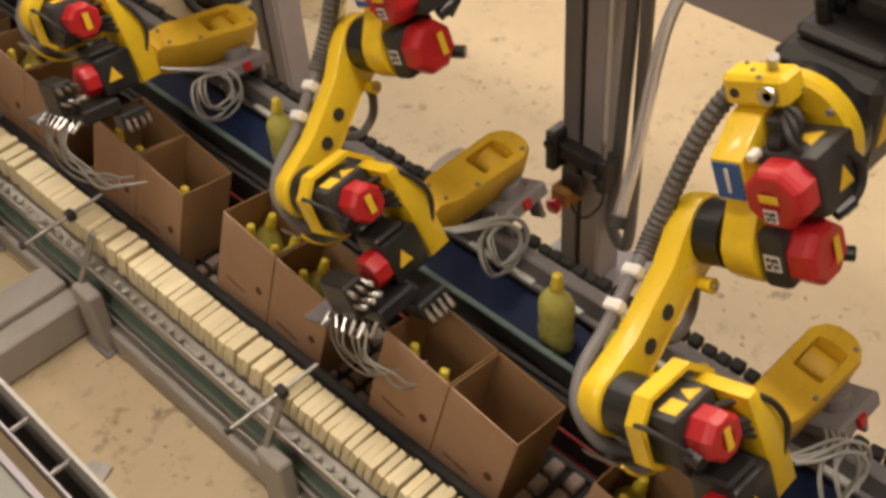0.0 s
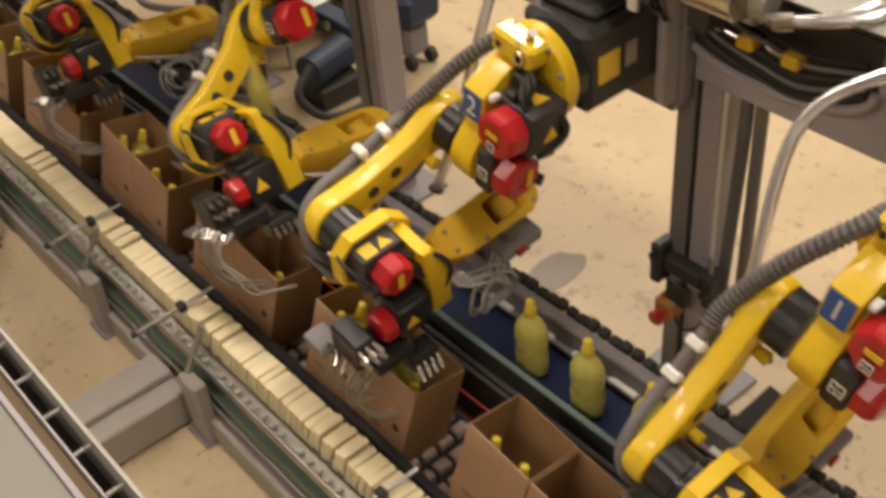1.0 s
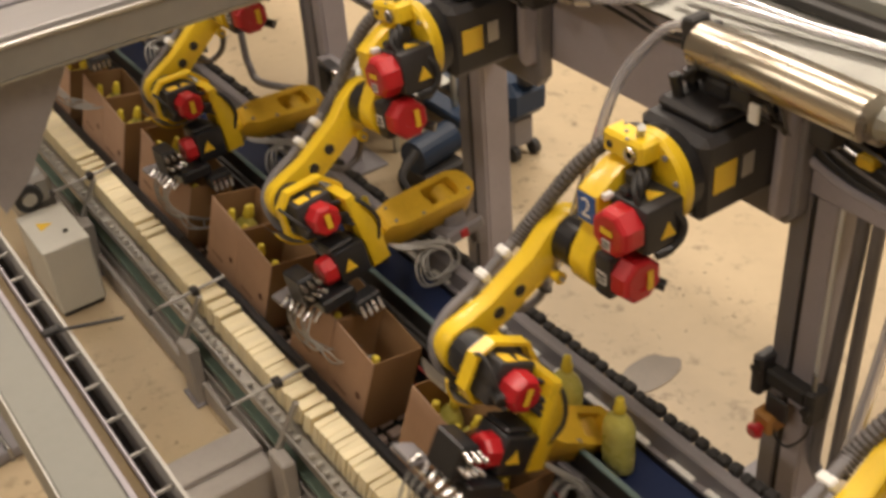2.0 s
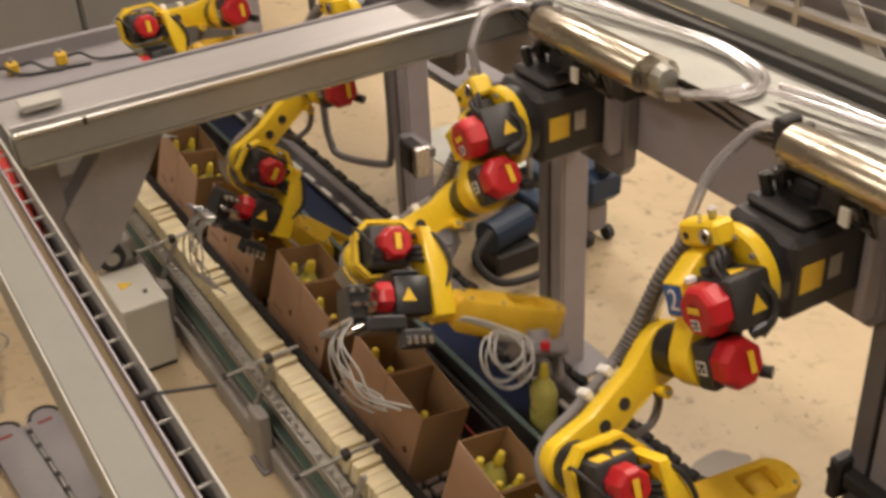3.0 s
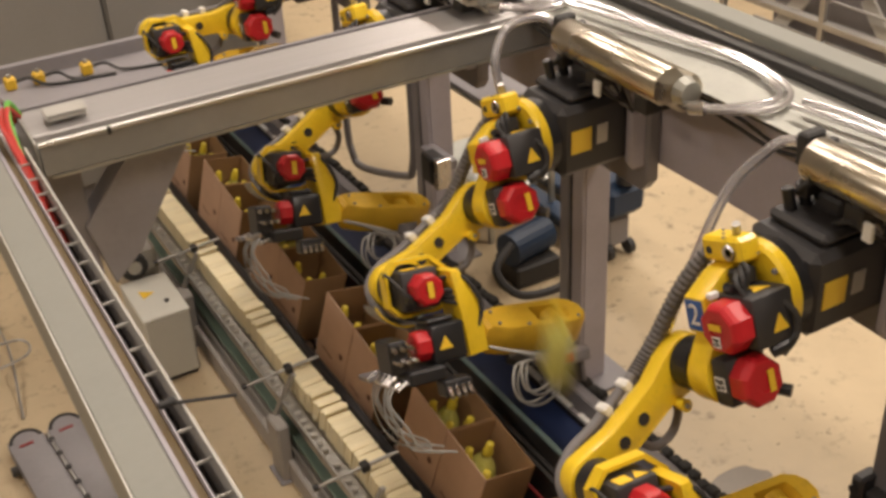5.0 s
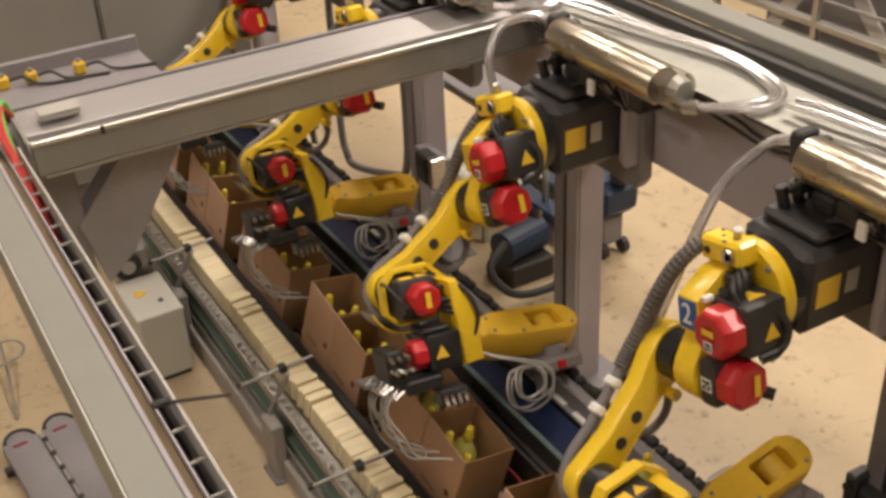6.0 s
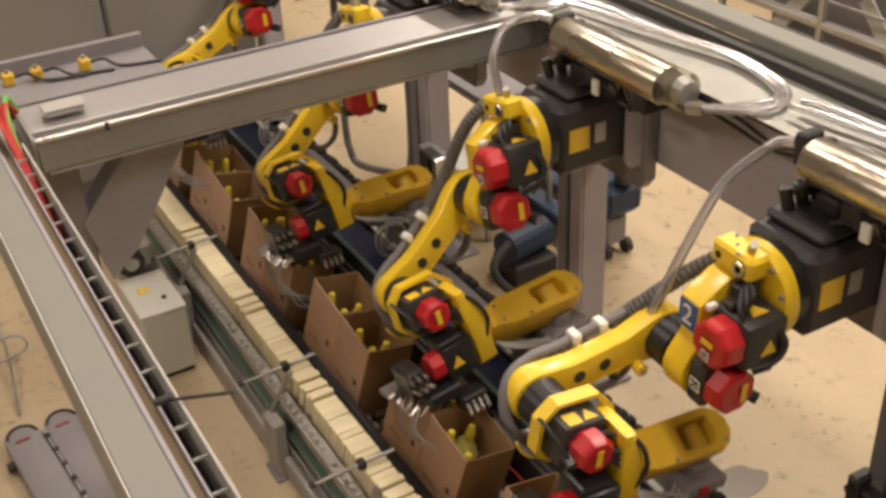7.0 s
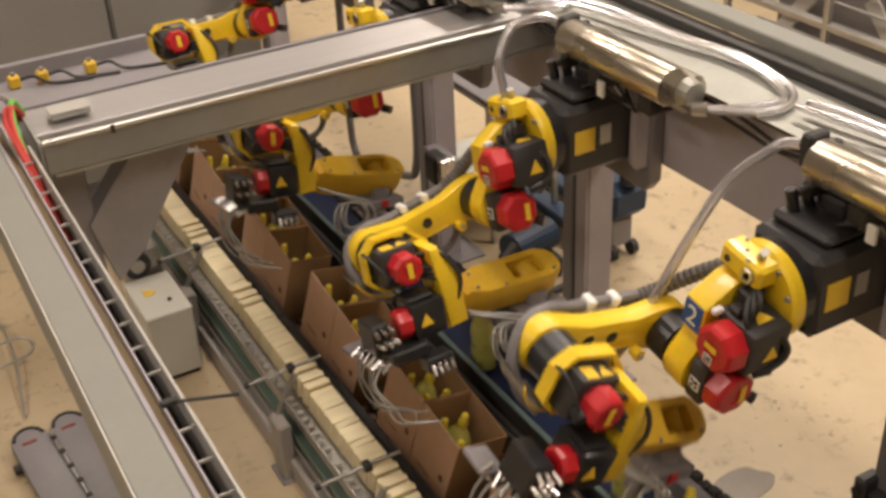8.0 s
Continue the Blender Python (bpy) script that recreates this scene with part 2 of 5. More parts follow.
def tube(points, r, seg=8, n=8, ribs=0.0, bm=None):
    """A round hose through the points; ribs gives it corrugation."""
    pts = spline(points, n)
    bm = bm or bmesh.new()
    rings, up = [], Vector((0.3, 0.2, 0.93))
    for i, p in enumerate(pts):
        d = (pts[min(i + 1, len(pts) - 1)] - pts[max(i - 1, 0)]).normalized()
        s = d.cross(up).normalized()
        up = s.cross(d).normalized()
        rr = r * (1 + (ribs if i % 2 else -ribs))
        rings.append([bm.verts.new(p + rr * (math.cos(2 * math.pi * k / seg) * s + math.sin(2 * math.pi * k / seg) * up)) for k in range(seg)])
    for a, b in zip(rings, rings[1:]):
        for k in range(seg):
            bm.faces.new((a[k], a[(k + 1) % seg], b[(k + 1) % seg], b[k]))
    bm.faces.new(rings[0][::-1])
    bm.faces.new(rings[-1])
    return bm


# ---- the hall ----
def slab(name, bm, material, label, category):
    return tagged(part(name, bm, material), label, category, kind="structure")


slab("floor", box(-14, -10, -0.2, 16, 26, 0), FLOOR, "worn beige concrete hall floor with dark specks", "floor")
slab("ceiling", box(-14, -10, 7.0, 16, 26, 7.2), WALLPAINT, "pale hall ceiling", "ceiling")
for nm, b in (("wall_north", (-14, 26, 0, 16, 26.2, 7)), ("wall_south", (-14, -10.2, 0, 16, -10, 7)), ("wall_east", (16, -10, 0, 16.2, 26, 7)), ("wall_west", (-14.2, -10, 0, -14, 26, 7))):
    slab(nm, box(*b), WALLPAINT, "plain pale hall wall", "wall")

# ---- the gantry: two long beams, a cross beam, columns ----
def long_beam_near():
    e = thing("gantry_beam", 0.0, 0.0, 0.0, "light grey steel gantry beam with a black slotted cable duct", "beam")
    part("beam_edge", box(0.2095, -1.2, 1.512, 0.2115, 3.9, 1.5225), WHITE, e, "pale beam edge")
    part("beam_body", box(0.212, -1.2, 1.36, 0.300, 3.9, 1.52, 0.004), BEAMTOP, e)
    part("duct_floor", box(0.300, -1.2, 1.40, 0.376, 3.9, 1.42), DARK, e)
    part("duct_wall", box(0.3005, -1.2, 1.42, 0.304, 3.9, 1.508), RUBBER, e)
    part("inner_strip", box(0.3045, -1.2, 1.42, 0.316, 3.9, 1.498, 0.002), GREY, e)
    part("brown_strip", box(0.3165, -1.2, 1.42, 0.3365, 3.9, 1.485, 0.002), DUCTBROWN, e, "brown filler strip")
    part("duct_rail", box(0.337, -1.2, 1.42, 0.3402, 3.9, 1.502), GREY, e, "grey duct rail")
    part("duct_edge", box(0.371, -1.2, 1.42, 0.377, 3.18, 1.522), LGREY, e, "pale duct edge")
    first = None
    y = -1.1
    while y < 3.1:
        m = pose(0.3556, y, 1.505)
        if first is None:
            first = part("duct_rung", box(-0.0153, -0.0018, -0.003, 0.0153, 0.0018, 0.003), LGREY, e, m=m)
        else:
            again(first, e, m)
        y += 0.105
    return e


long_beam_near()


def cross_beam():
    e = thing("cross_beam", 0.0, 0.0, 0.0, "brushed steel cross beam with a channelled top", "beam")
    part("front_face", box(0.41, 3.18, 1.413, 2.25, 3.20, 1.5075, 0.003), FACE, e, "steel face with its dark reflection in the colour")
    part("bright_edge", box(0.41, 3.172, 1.508, 2.25, 3.186, 1.524, 0.003), EDGE_GLINT, e, "folded edge with a highlight in its colour")
    part("lower_flange", box(0.43, 3.176, 1.404, 2.25, 3.46, 1.4125), GALV, e)
    part("groove", box(0.41, 3.2015, 1.486, 2.25, 3.252, 1.496, 0.001), FRAMEGREY, e, "dull grooved strip")
    part("channel_rib", box(0.41, 3.214, 1.496, 2.25, 3.220, 1.503, 0.002), GALV, e)
    part("channel_rib", box(0.41, 3.236, 1.496, 2.25, 3.241, 1.501, 0.002), GALV, e)
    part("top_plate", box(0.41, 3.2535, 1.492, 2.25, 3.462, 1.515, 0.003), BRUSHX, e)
    part("slot", box(0.41, 3.4635, 1.47, 2.25, 3.482, 1.490), DARK, e, "dark slot")
    part("back_wall", box(0.41, 3.4835, 1.40, 2.25, 3.50, 1.517, 0.003), DGREY, e)
    part("joint_clip", box(0.610, 3.168, 1.500, 0.622, 3.1715, 1.527, 0.001), RUBBER, e, "dark joint clip")
    part("end_cover", box(0.402, 3.19, 1.405, 0.4088, 3.50, 1.52, 0.002), LGREY, e)
    return e


cross_beam()
e = thing("junction_box", 0.53, 3.33, 1.527, "small clear plastic junction box on the cross beam", "box")
part("body", box(-0.06, -0.035, 0, 0.06, 0.035, 0.018, 0.005), LGREY, e)
part("lid", box(-0.062, -0.037, 0.0185, 0.062, 0.037, 0.024, 0.002), LGREY, e)

# broad knee brace between the cross beam and its leg
e = thing("knee_brace", 0.0, 0.0, 0.0, "broad grey painted steel knee brace", "brace")
part("plate", prism(bmesh.new(), [(0.505, 1.16), (0.56, 0.93), (0.66, 1.02), (0.905, 1.4035), (0.712, 1.4035)], 0.10, pose(0, 3.34, 0), 0.004), BRACE_SHADED, e)
# the leg's shade is painted in with a darker grey
part("leg", box(0.43, 3.30, 0.0, 0.53, 3.39, 1.4035, 0.004), DGREY, e)


def far_beam():
    e = thing("robot_beam", 0.0, 0.0, 0.0, "deep grey painted robot carrying beam with a galvanised tray on top", "beam")
    part("web", box(2.20, -1.5, 1.183, 2.40, 8.4, 1.56, 0.006), GREY, e)
    part("tray_floor", box(2.10, -1.5, 1.562, 2.40, 3.16, 1.566), TRAYSTEEL, e, "galvanised cable tray")
    # near-black bar standing in for the shaded gap between tray and flange
    part("tray_side", box(2.36, -1.5, 1.57, 2.412, 8.4, 1.60, 0.002), DARK, e)
    part("outer_flange", box(2.413, -1.5, 1.60, 2.50, 8.4, 1.64, 0.004), BEAMTOP, e)
    return e


far_beam()


def column(y, x=2.26):
    e = thing("column", x, y, 0.0, "dark grey square steel gantry column with wide flanges", "column", "gantry columns")
    part("post", box(-0.045, -0.065, 0.0, 0.07, 0.065, 1.182, 0.006), GREY, e)
    part("flange", box(-0.060, 0.018, 0.0, -0.0455, 0.078, 1.182, 0.004), DGREY, e)
    part("flange", box(-0.058, -0.065, 0.0, -0.0455, 0.000, 1.182, 0.003), GREY, e)
    part("slot", box(-0.049, 0.0005, 0.0, -0.0455, 0.0175, 1.182), DARK, e, "dark slot")
    part("base_plate", box(-0.13, -0.16, 0.0, 0.15, 0.16, 0.015, 0.003), DGREY, e)
    return e


for cy in (1.49, 3.04, 4.22, 6.2, 7.6):
    column(cy)


# ---- conveyors ----
def laid(e, s):
    """Lays a conveyor s times as far from the hall's overlook, kept square to the hall."""
    m = Matrix.Translation((0, 0, 2.9 * (1 - s))) @ Matrix.Diagonal((s, s, s, 1))
    e.matrix_basis = m @ e.matrix_basis
    return e


CHAIN_SET, LANE_SET, BELT_SET = 1.04, 1.05, 1.02


def chain_conveyor():
    e = thing("chain_conveyor", 0.0, 0.0, 0.0, "grey framed chain conveyor with stacked cream plastic flights", "conveyor")
    part("side_frame", box(0.985, -0.6, 0.34, 1.005, 4.9, 0.40, 0.003), STEEL, e)
    part("green_belt", box(0.972, -0.6, 0.275, 1.03, 4.9, 0.292, 0.003), GREENB, e, "green return belt")
    part("lower_beam", box(0.94, -0.6, 0.115, 1.00, 4.9, 0.21, 0.006), FRAMEGREY, e)
    part("bed", box(1.006, -0.6, 0.30, 1.117, 4.9, 0.385), STEEL, e)
    part("inner_panel", box(1.0015, -0.6, 0.116, 1.03, 4.9, 0.272), FRAMEGREY, e)
    part("guide_rod", rod((0.978, -0.6, 0.41), (0.978, 4.9, 0.41), 0.006), STEEL, e)
    part("guide_rod", rod((0.966, -0.6, 0.255), (0.966, 4.9, 0.255), 0.006), STEEL, e)
    return e


CHAIN = laid(chain_conveyor(), CHAIN_SET)


def conveyor_post(y, d):
    e = thing("conveyor_post", 0.95, y - 0.03, 0.0, "grey painted conveyor leg with a bracket and guide rod", "leg", "conveyor legs")
    part("leg", box(-0.035, d - 0.05, 0.113, 0.012, d + 0.05, 0.36, 0.006), FRAMEGREY, e)
    part("brace", prism(bmesh.new(), [(-0.01, 0.36), (0.012, 0.36), (0.09, 0.50), (0.075, 0.50)], 0.02, pose(0, d + 0.035, 0), 0.002), STEEL, e)
    part("rod", rod((-0.075, 0.09, 0.48), (0.19, 0.05, 0.525), 0.0065), STEEL, e)
    part("clamp", box(0.065, 0.050, 0.490, 0.092, 0.084, 0.520, 0.004), RUBBER, e, "black clamp")
    part("rod_end", rod((-0.090, 0.092, 0.4775), (-0.072, 0.0895, 0.4805), 0.010), RUBBER, e)
    part("foot", box(-0.05, d - 0.06, 0.112, 0.03, d + 0.06, 0.124, 0.003), DGREY, e)
    return e


for py, d in ((0.50, 0.0), (1.47, 0.03), (2.46, -0.08), (3.06, 0.0), (4.05, 0.0)):
    laid(conveyor_post(py, d), CHAIN_SET)

e = thing("floor_crossmember", 0.0, 0.0, 0.0, "heavy grey steel cross member between the machine frames", "beam")
part("box_section", box(0.10, 2.52, 0.01, 0.976, 2.66, 0.15, 0.006), FRAMEGREY, e)
part("cap_plate", box(0.10, 2.605, 0.1515, 0.976, 2.73, 0.175, 0.003), FRAMEGREY, e)
part("foot", box(0.24, 2.53, 0.0, 0.36, 2.65, 0.0095), DGREY, e)

# the case lane: black rail, carrier bed, red guide rods
e = thing("case_lane", 0.0, 0.0, 0.0, "case lane with black side rail, dark bed and red guide rods", "conveyor")
LANE = laid(e, LANE_SET)
part("rail", box(1.1185, -0.8, 0.40, 1.151, 5.2, 0.503, 0.006), GLOSS_BLACK, e, "black side rail")
part("bed", box(1.152, -0.8, 0.30, 1.428, 5.2, 0.38), DARK, e)
part("guide_rod", rod((1.400, -0.8, 0.52), (1.400, 5.2, 0.52), 0.005), DULLRED, e, "dull red guide rod")
part("guide_rod", rod((1.400, -0.8, 0.43), (1.400, 5.2, 0.43), 0.005), DULLRED, e, "dull red guide rod")
part("side_plate", box(1.430, -0.8, 0.30, 1.443, 5.2, 0.58), DARK, e)

# the bottle belt
e = thing("bottle_conveyor", 0.0, 0.0, 0.0, "blue belt bottle conveyor with teal edge and grey rails", "conveyor")
BELT = laid(e, BELT_SET)
# frame and skirt near-black: the conveyor's side shadow is put into their colour
part("frame", box(1.49, -2.3, 0.40, 1.745, 5.6, 0.520, 0.004), DARK, e)
part("belt", box(1.525, -2.3, 0.5205, 1.68, 5.6, 0.532, 0.003), BLUE, e, "dark blue belt")
part("near_edge", box(1.503, -2.3, 0.588, 1.520, 5.6, 0.602, 0.003), TEAL, e, "teal edge strip")
part("skirt", box(1.505, -2.3, 0.5215, 1.517, 5.6, 0.5875), DARK, e, "skirt plate with the side shadow in its colour")
part("far_rail", box(1.700, -2.3, 0.5215, 1.742, 5.6, 0.625, 0.006), DGREY, e, "dark grey far rail")
part("wear_rail", box(1.683, -2.3, 0.545, 1.699, 5.6, 0.5555), DGREY, e)
first = None
for k in range(50):
    m = pose(1.689, -2.2 + 0.158 * k + 0.012 * math.sin(k * 2.1), 0.562)
    if first is None:
        first = part("wear_pad", box(-0.010, -0.046, -0.006, 0.010, 0.046, 0.006, 0.002), WHITE, e, "pale wear pad", m)
    else:
        again(first, e, m)
first = None
for k in range(157):
    m = pose(1.760, -0.7 + k * 0.04, 0.618 + 0.006 * math.sin(k * 1.9), 0, 0, 6 * math.sin(k * 2.3))
    if first is None:
        first = part("chain_link", box(-0.016, -0.017, -0.016, 0.016, 0.017, 0.016, 0.005), RUBBER, e, m=m)
    else:
        again(first, e, m)
for y in (0.9, 2.5, 4.1, 5.4):
    part("leg", box(1.58, y - 0.03, 0.0575, 1.64, y + 0.03, 0.399, 0.004), DGREY, e)
# ---- robots ----
WALL_X, J1_Z, J1_Y0, PITCH = 2.20, 1.323, 0.702, 1.042
J2_AT = Vector((-0.540, 0.038, -0.197))
ARM = 0.403


def square_motor(bm, a, b, r, bev=0.012):
    """A square motor body with broken corners from a to b."""
    a, b = Vector(a), Vector(b)
    q = (b - a).to_track_quat("Z", "Y").to_matrix().to_4x4()
    return B(bm, -r, -r, 0, r, r, (b - a).length, bev, Matrix.Translation(a) @ q, 2)


def octagon_cap(a, b, r):
    bm = bmesh.new()
    a, b = Vector(a), Vector(b)
    q = (b - a).to_track_quat("Z", "Y").to_matrix().to_4x4()
    m = Matrix.Translation(a) @ q @ pose(0, 0, 0, 0, 0, 22.5)
    h = (b - a).length
    lathe(bm, [(r * 0.98, 0), (r, h * 0.1), (r, h * 0.62), (r * 0.96, h * 0.82), (r * 0.86, h * 0.96), (r * 0.78, h), (r * 0.4, h), (r * 0.38, h * 0.93)], m, 8)
    return bm


def text_mesh(name, body, size, material, parent, m):
    cu = bpy.data.curves.new(name, "FONT")
    cu.body, cu.size, cu.extrude, cu.align_x, cu.align_y = body, size, 0.0008, "CENTER", "CENTER"
    tmp = bpy.data.objects.new(name, cu)
    me = bpy.data.meshes.new_from_object(tmp)
    bpy.data.objects.remove(tmp)
    me.materials.append(material)
    ob = new(name, me)
    ob.parent = parent
    ob.matrix_basis = m
    return ob


def warning_triangle(parent, m, s=0.03):
    bm = bmesh.new()
    prism(bm, [(-s, -s * 0.8), (s, -s * 0.8), (0, s)], 0.002)
    return part("warning_label", bm, LABELY, parent, "yellow warning triangle", m)


def bolt_ring(parent, n, r, x, cy, cz, start=0.3):
    first = None
    for k in range(n):
        a = start + k * 2 * math.pi / n
        m = pose(x, cy + r * math.cos(a), cz + r * math.sin(a))
        if first is None:
            first = part("bolt", rod((0.0, 0, 0), (-0.007, 0, 0), 0.0075, seg=8), DGREY, parent, m=m)
        else:
            again(first, parent, m)


def code_label(parent, m, s=0.036):
    """A white square code label: unreadable blocks as plain bars."""
    w = part("code_label", box(-s / 2, -0.0012, -s / 2, s / 2, 0, s / 2), LABELW, parent, "white code label", m)
    for k, (u, v, p, q) in enumerate(((-0.38, -0.38, -0.1, -0.1), (0.1, 0.08, 0.38, 0.36), (-0.36, 0.1, -0.12, 0.36), (0.06, -0.36, 0.2, -0.08), (-0.06, -0.1, 0.06, 0.3), (0.26, -0.3, 0.38, -0.02))):
        part("label_bar", box(u * s, -0.0022, v * s, p * s, -0.0013, q * s), DARK, w)
    return w


def build_robot(y, number):
    e = thing("packing_robot", WALL_X, y, J1_Z, "yellow robot arm, black motors, red caps" + (", blue number plate" if number else ", no number"), "robot", "packing robots")
    cy = -0.062
    # base casting, fixed to the beam
    bm = box(-0.355, cy - 0.118, -0.112, -0.002, cy + 0.118, 0.125, 0.02)
    base = smooth(part("base", bm, BLACK, e, "black cast base"))
    part("base_neck", rod((-0.355, cy, 0.004), (-0.394, cy, 0.004), 0.122, seg=36), GLOSS_BLACK, base)
    part("top_cover", box(-0.31, cy - 0.095, 0.126, -0.12, cy + 0.10, 0.158, 0.012), BLACK, base)
    part("mounting_plate", prism(bmesh.new(), [(-0.16, -0.19), (-0.13, -0.23), (0.13, -0.23), (0.16, -0.19), (0.16, 0.17), (-0.16, 0.17)], 0.05, Matrix.Translation((-0.028, cy - 0.01, 0)) @ pose(0, 0, 0, 0, 0, 90), 0.008), DGREY, base, "grey mounting plate")
    low = -0.165 if number else -0.11
    part("gusset", prism(bmesh.new(), [(-0.11, low), (-0.09, low - 0.03), (-0.03, low - 0.03), (-0.002, low + 0.01), (-0.002, 0.15), (-0.11, 0.15)], 0.03, pose(0, cy - 0.135, 0), 0.01), GREY, base, "grey rounded gusset plate")
    part("base_label", box(-0.318, cy - 0.121, -0.032, -0.242, cy - 0.1182, 0.046), LABELY, base, "yellow type label")
    part("rating_plate", box(-0.222, cy - 0.121, -0.02, -0.180, cy - 0.1182, 0.046), STEEL, base)
    part("connector", box(-0.22, cy - 0.05, 0.1585, -0.14, cy + 0.03, 0.205, 0.008), BLACK, base)
    part("red_plug", box(-0.125, cy - 0.085, 0.1255, -0.095, cy - 0.055, 0.165, 0.004), DULLRED, base, "dull red plug")
    for q in range(4):
        part("base_cable", tube([(-0.25 + 0.03 * q, cy - 0.06, 0.165), (-0.24 + 0.03 * q, cy - 0.11 - 0.01 * q, 0.185), (-0.17 + 0.025 * q, cy - 0.145, 0.13 - 0.02 * q), (-0.08 + 0.015 * q, cy - 0.135, 0.09 - 0.03 * q), (-0.01, cy - 0.12, 0.10 - 0.02 * q)], 0.006), (RUBBER, CONDUIT)[q % 2], base)
    part("white_tag", box(-0.16, cy - 0.122, 0.1255, -0.13, cy - 0.096, 0.215, 0.004), WHITE, base)
    for k in range(3):
        part("connector", rod((-0.27 + 0.05 * k, cy + 0.06, 0.1585), (-0.28 + 0.05 * k, cy + 0.07, 0.215), 0.016), GLOSS_BLACK, base)
    part("base_cable", tube([(-0.26, cy + 0.06, 0.20), (-0.24, cy + 0.03, 0.235), (-0.15, cy, 0.235), (-0.06, cy + 0.02, 0.21), (-0.01, cy + 0.02, 0.17)], 0.008), RUBBER, base)
    part("base_cable", tube([(-0.20, cy + 0.02, 0.20), (-0.17, cy - 0.03, 0.25), (-0.10, cy - 0.05, 0.235), (-0.03, cy - 0.06, 0.20)], 0.010), RUBBER, base)
    part("flange_ring", lathe(bmesh.new(), [(0.129, 0), (0.129, 0.026), (0.120, 0.036), (0.06, 0.036)], Matrix.Translation((-0.395, cy, 0.006)) @ pose(0, 0, 0, 0, -90, 0), 44), YELLOW, base, "yellow round flange ring")
    bolt_ring(base, 10, 0.110, -0.4315, cy, 0.006)
    # turret, turning about the first axis
    bm = bmesh.new()
    prism(bm, [(-0.579, -0.085), (-0.579, 0.005), (-0.50, 0.055), (-0.416, 0.075), (-0.416, -0.12), (-0.47, -0.20), (-0.50, -0.11)], 0.075, pose(0, -0.012, 0), 0.007)
    turret = smooth(part("turret", bm, YELLOW, e))
    arc = [math.radians(v) for v in range(150, 391, 20)]
    bm = prism(bmesh.new(), [(-0.540 + 0.080 * math.cos(a), -0.197 + 0.080 * math.sin(a)) for a in arc] + [(-0.44, -0.10), (-0.43, 0.02), (-0.52, -0.02)], 0.078, pose(0, -0.019, 0), 0.008)
    smooth(part("shoulder_bracket", bm, YELLOW, turret))
    part("top_bracket", box(-0.490, -0.105, 0.070, -0.420, 0.035, 0.135, 0.010), YELLOW, turret, "yellow bracket with bolt holes")
    part("bracket_hole", rod((-0.4925, 0.005, 0.10), (-0.489, 0.005, 0.10), 0.010, seg=14), DARK, turret)
    part("ring_nut", lathe(bmesh.new(), [(0.010, 0.0), (0.010, 0.006), (0.019, 0.008), (0.021, 0.004), (0.021, 0.0)], Matrix.Translation((-0.4905, -0.070, 0.100)) @ pose(0, 0, 0, 0, -90, 0), 20), CHROME, turret, "bright ring nut")
    # plugs and leads on top of the first motor
    part("plug", box(-0.540, -0.115, 0.0145, -0.508, -0.077, 0.038, 0.006), GLOSS_BLACK, turret, "black motor plug")
    part("shoulder_lead", tube([(-0.46, -0.185, -0.125), (-0.435, -0.195, -0.10), (-0.42, -0.17, -0.06)], 0.007), RUBBER, turret)
    part("screw_head", rod((-0.435, -0.165, -0.105), (-0.450, -0.175, -0.105), 0.010, seg=10), CHROME, turret)
    part("lifting_eye", rod((-0.45, -0.06, 0.135), (-0.46, -0.075, 0.165), 0.011, seg=10), STEEL, turret)
    part("lead_block", box(-0.500, -0.098, 0.0145, -0.440, -0.056, 0.058, 0.006), BLACK, turret, "black lead block")
    for q in range(3):
        part("motor_lead", tube([(-0.535 + 0.012 * q, -0.150 + 0.012 * q, 0.012), (-0.540 + 0.02 * q, -0.135, 0.046 + 0.008 * q), (-0.505 + 0.01 * q, -0.105, 0.062 + 0.006 * q), (-0.465, -0.085 + 0.01 * q, 0.050)], 0.0068), RUBBER, turret)
    part("lead_collar", rod((-0.502, -0.118, 0.052), (-0.490, -0.106, 0.060), 0.010, seg=10), CHROME, turret, "bright lead collar")
    part("edge_lead", tube([(-0.452, -0.180, -0.02), (-0.432, -0.196, -0.06), (-0.438, -0.190, -0.11), (-0.470, -0.170, -0.15)], 0.010), RUBBER, turret)
    for q in range(3):
        part("bracket_screw", rod((-0.488 + 0.026 * q, -0.055 + 0.03 * q, 0.1352), (-0.488 + 0.026 * q, -0.055 + 0.03 * q, 0.139), 0.005, seg=8), DGREY, turret)
    if number:
        part("number_plate", box(-0.5825, -0.043, -0.078, -0.5795, 0.019, 0.0), LABELB, turret, "blue number plate")
        text_mesh("number", number, 0.078, LABELW, turret, Matrix.Translation((-0.5842, -0.012, -0.039)) @ Euler((radians(90), 0, radians(-90))).to_matrix().to_4x4())
    m1 = bmesh.new()
    square_motor(m1, (-0.42, -0.122, -0.052), (-0.548, -0.122, -0.052), 0.066)
    smooth(part("motor", m1, BLACK, turret, "black servo motor"))
    part("motor_cap", octagon_cap((-0.549, -0.122, -0.052), (-0.612, -0.122, -0.052), 0.066), RED, turret, "red octagonal motor cap")
    code_label(turret, Matrix.Translation((-0.6135, -0.118, -0.080)) @ pose(0, 0, 0, 0, 0, -90), 0.028)
    part("cap_label", box(-0.6145, -0.139, -0.052, -0.6125, -0.099, -0.036), LABELY, turret)
    m2 = bmesh.new()
    square_motor(m2, (-0.540, -0.0585, -0.197), (-0.540, -0.120, -0.197), 0.062)
    smooth(part("motor", m2, BLACK, turret, "black servo motor"))
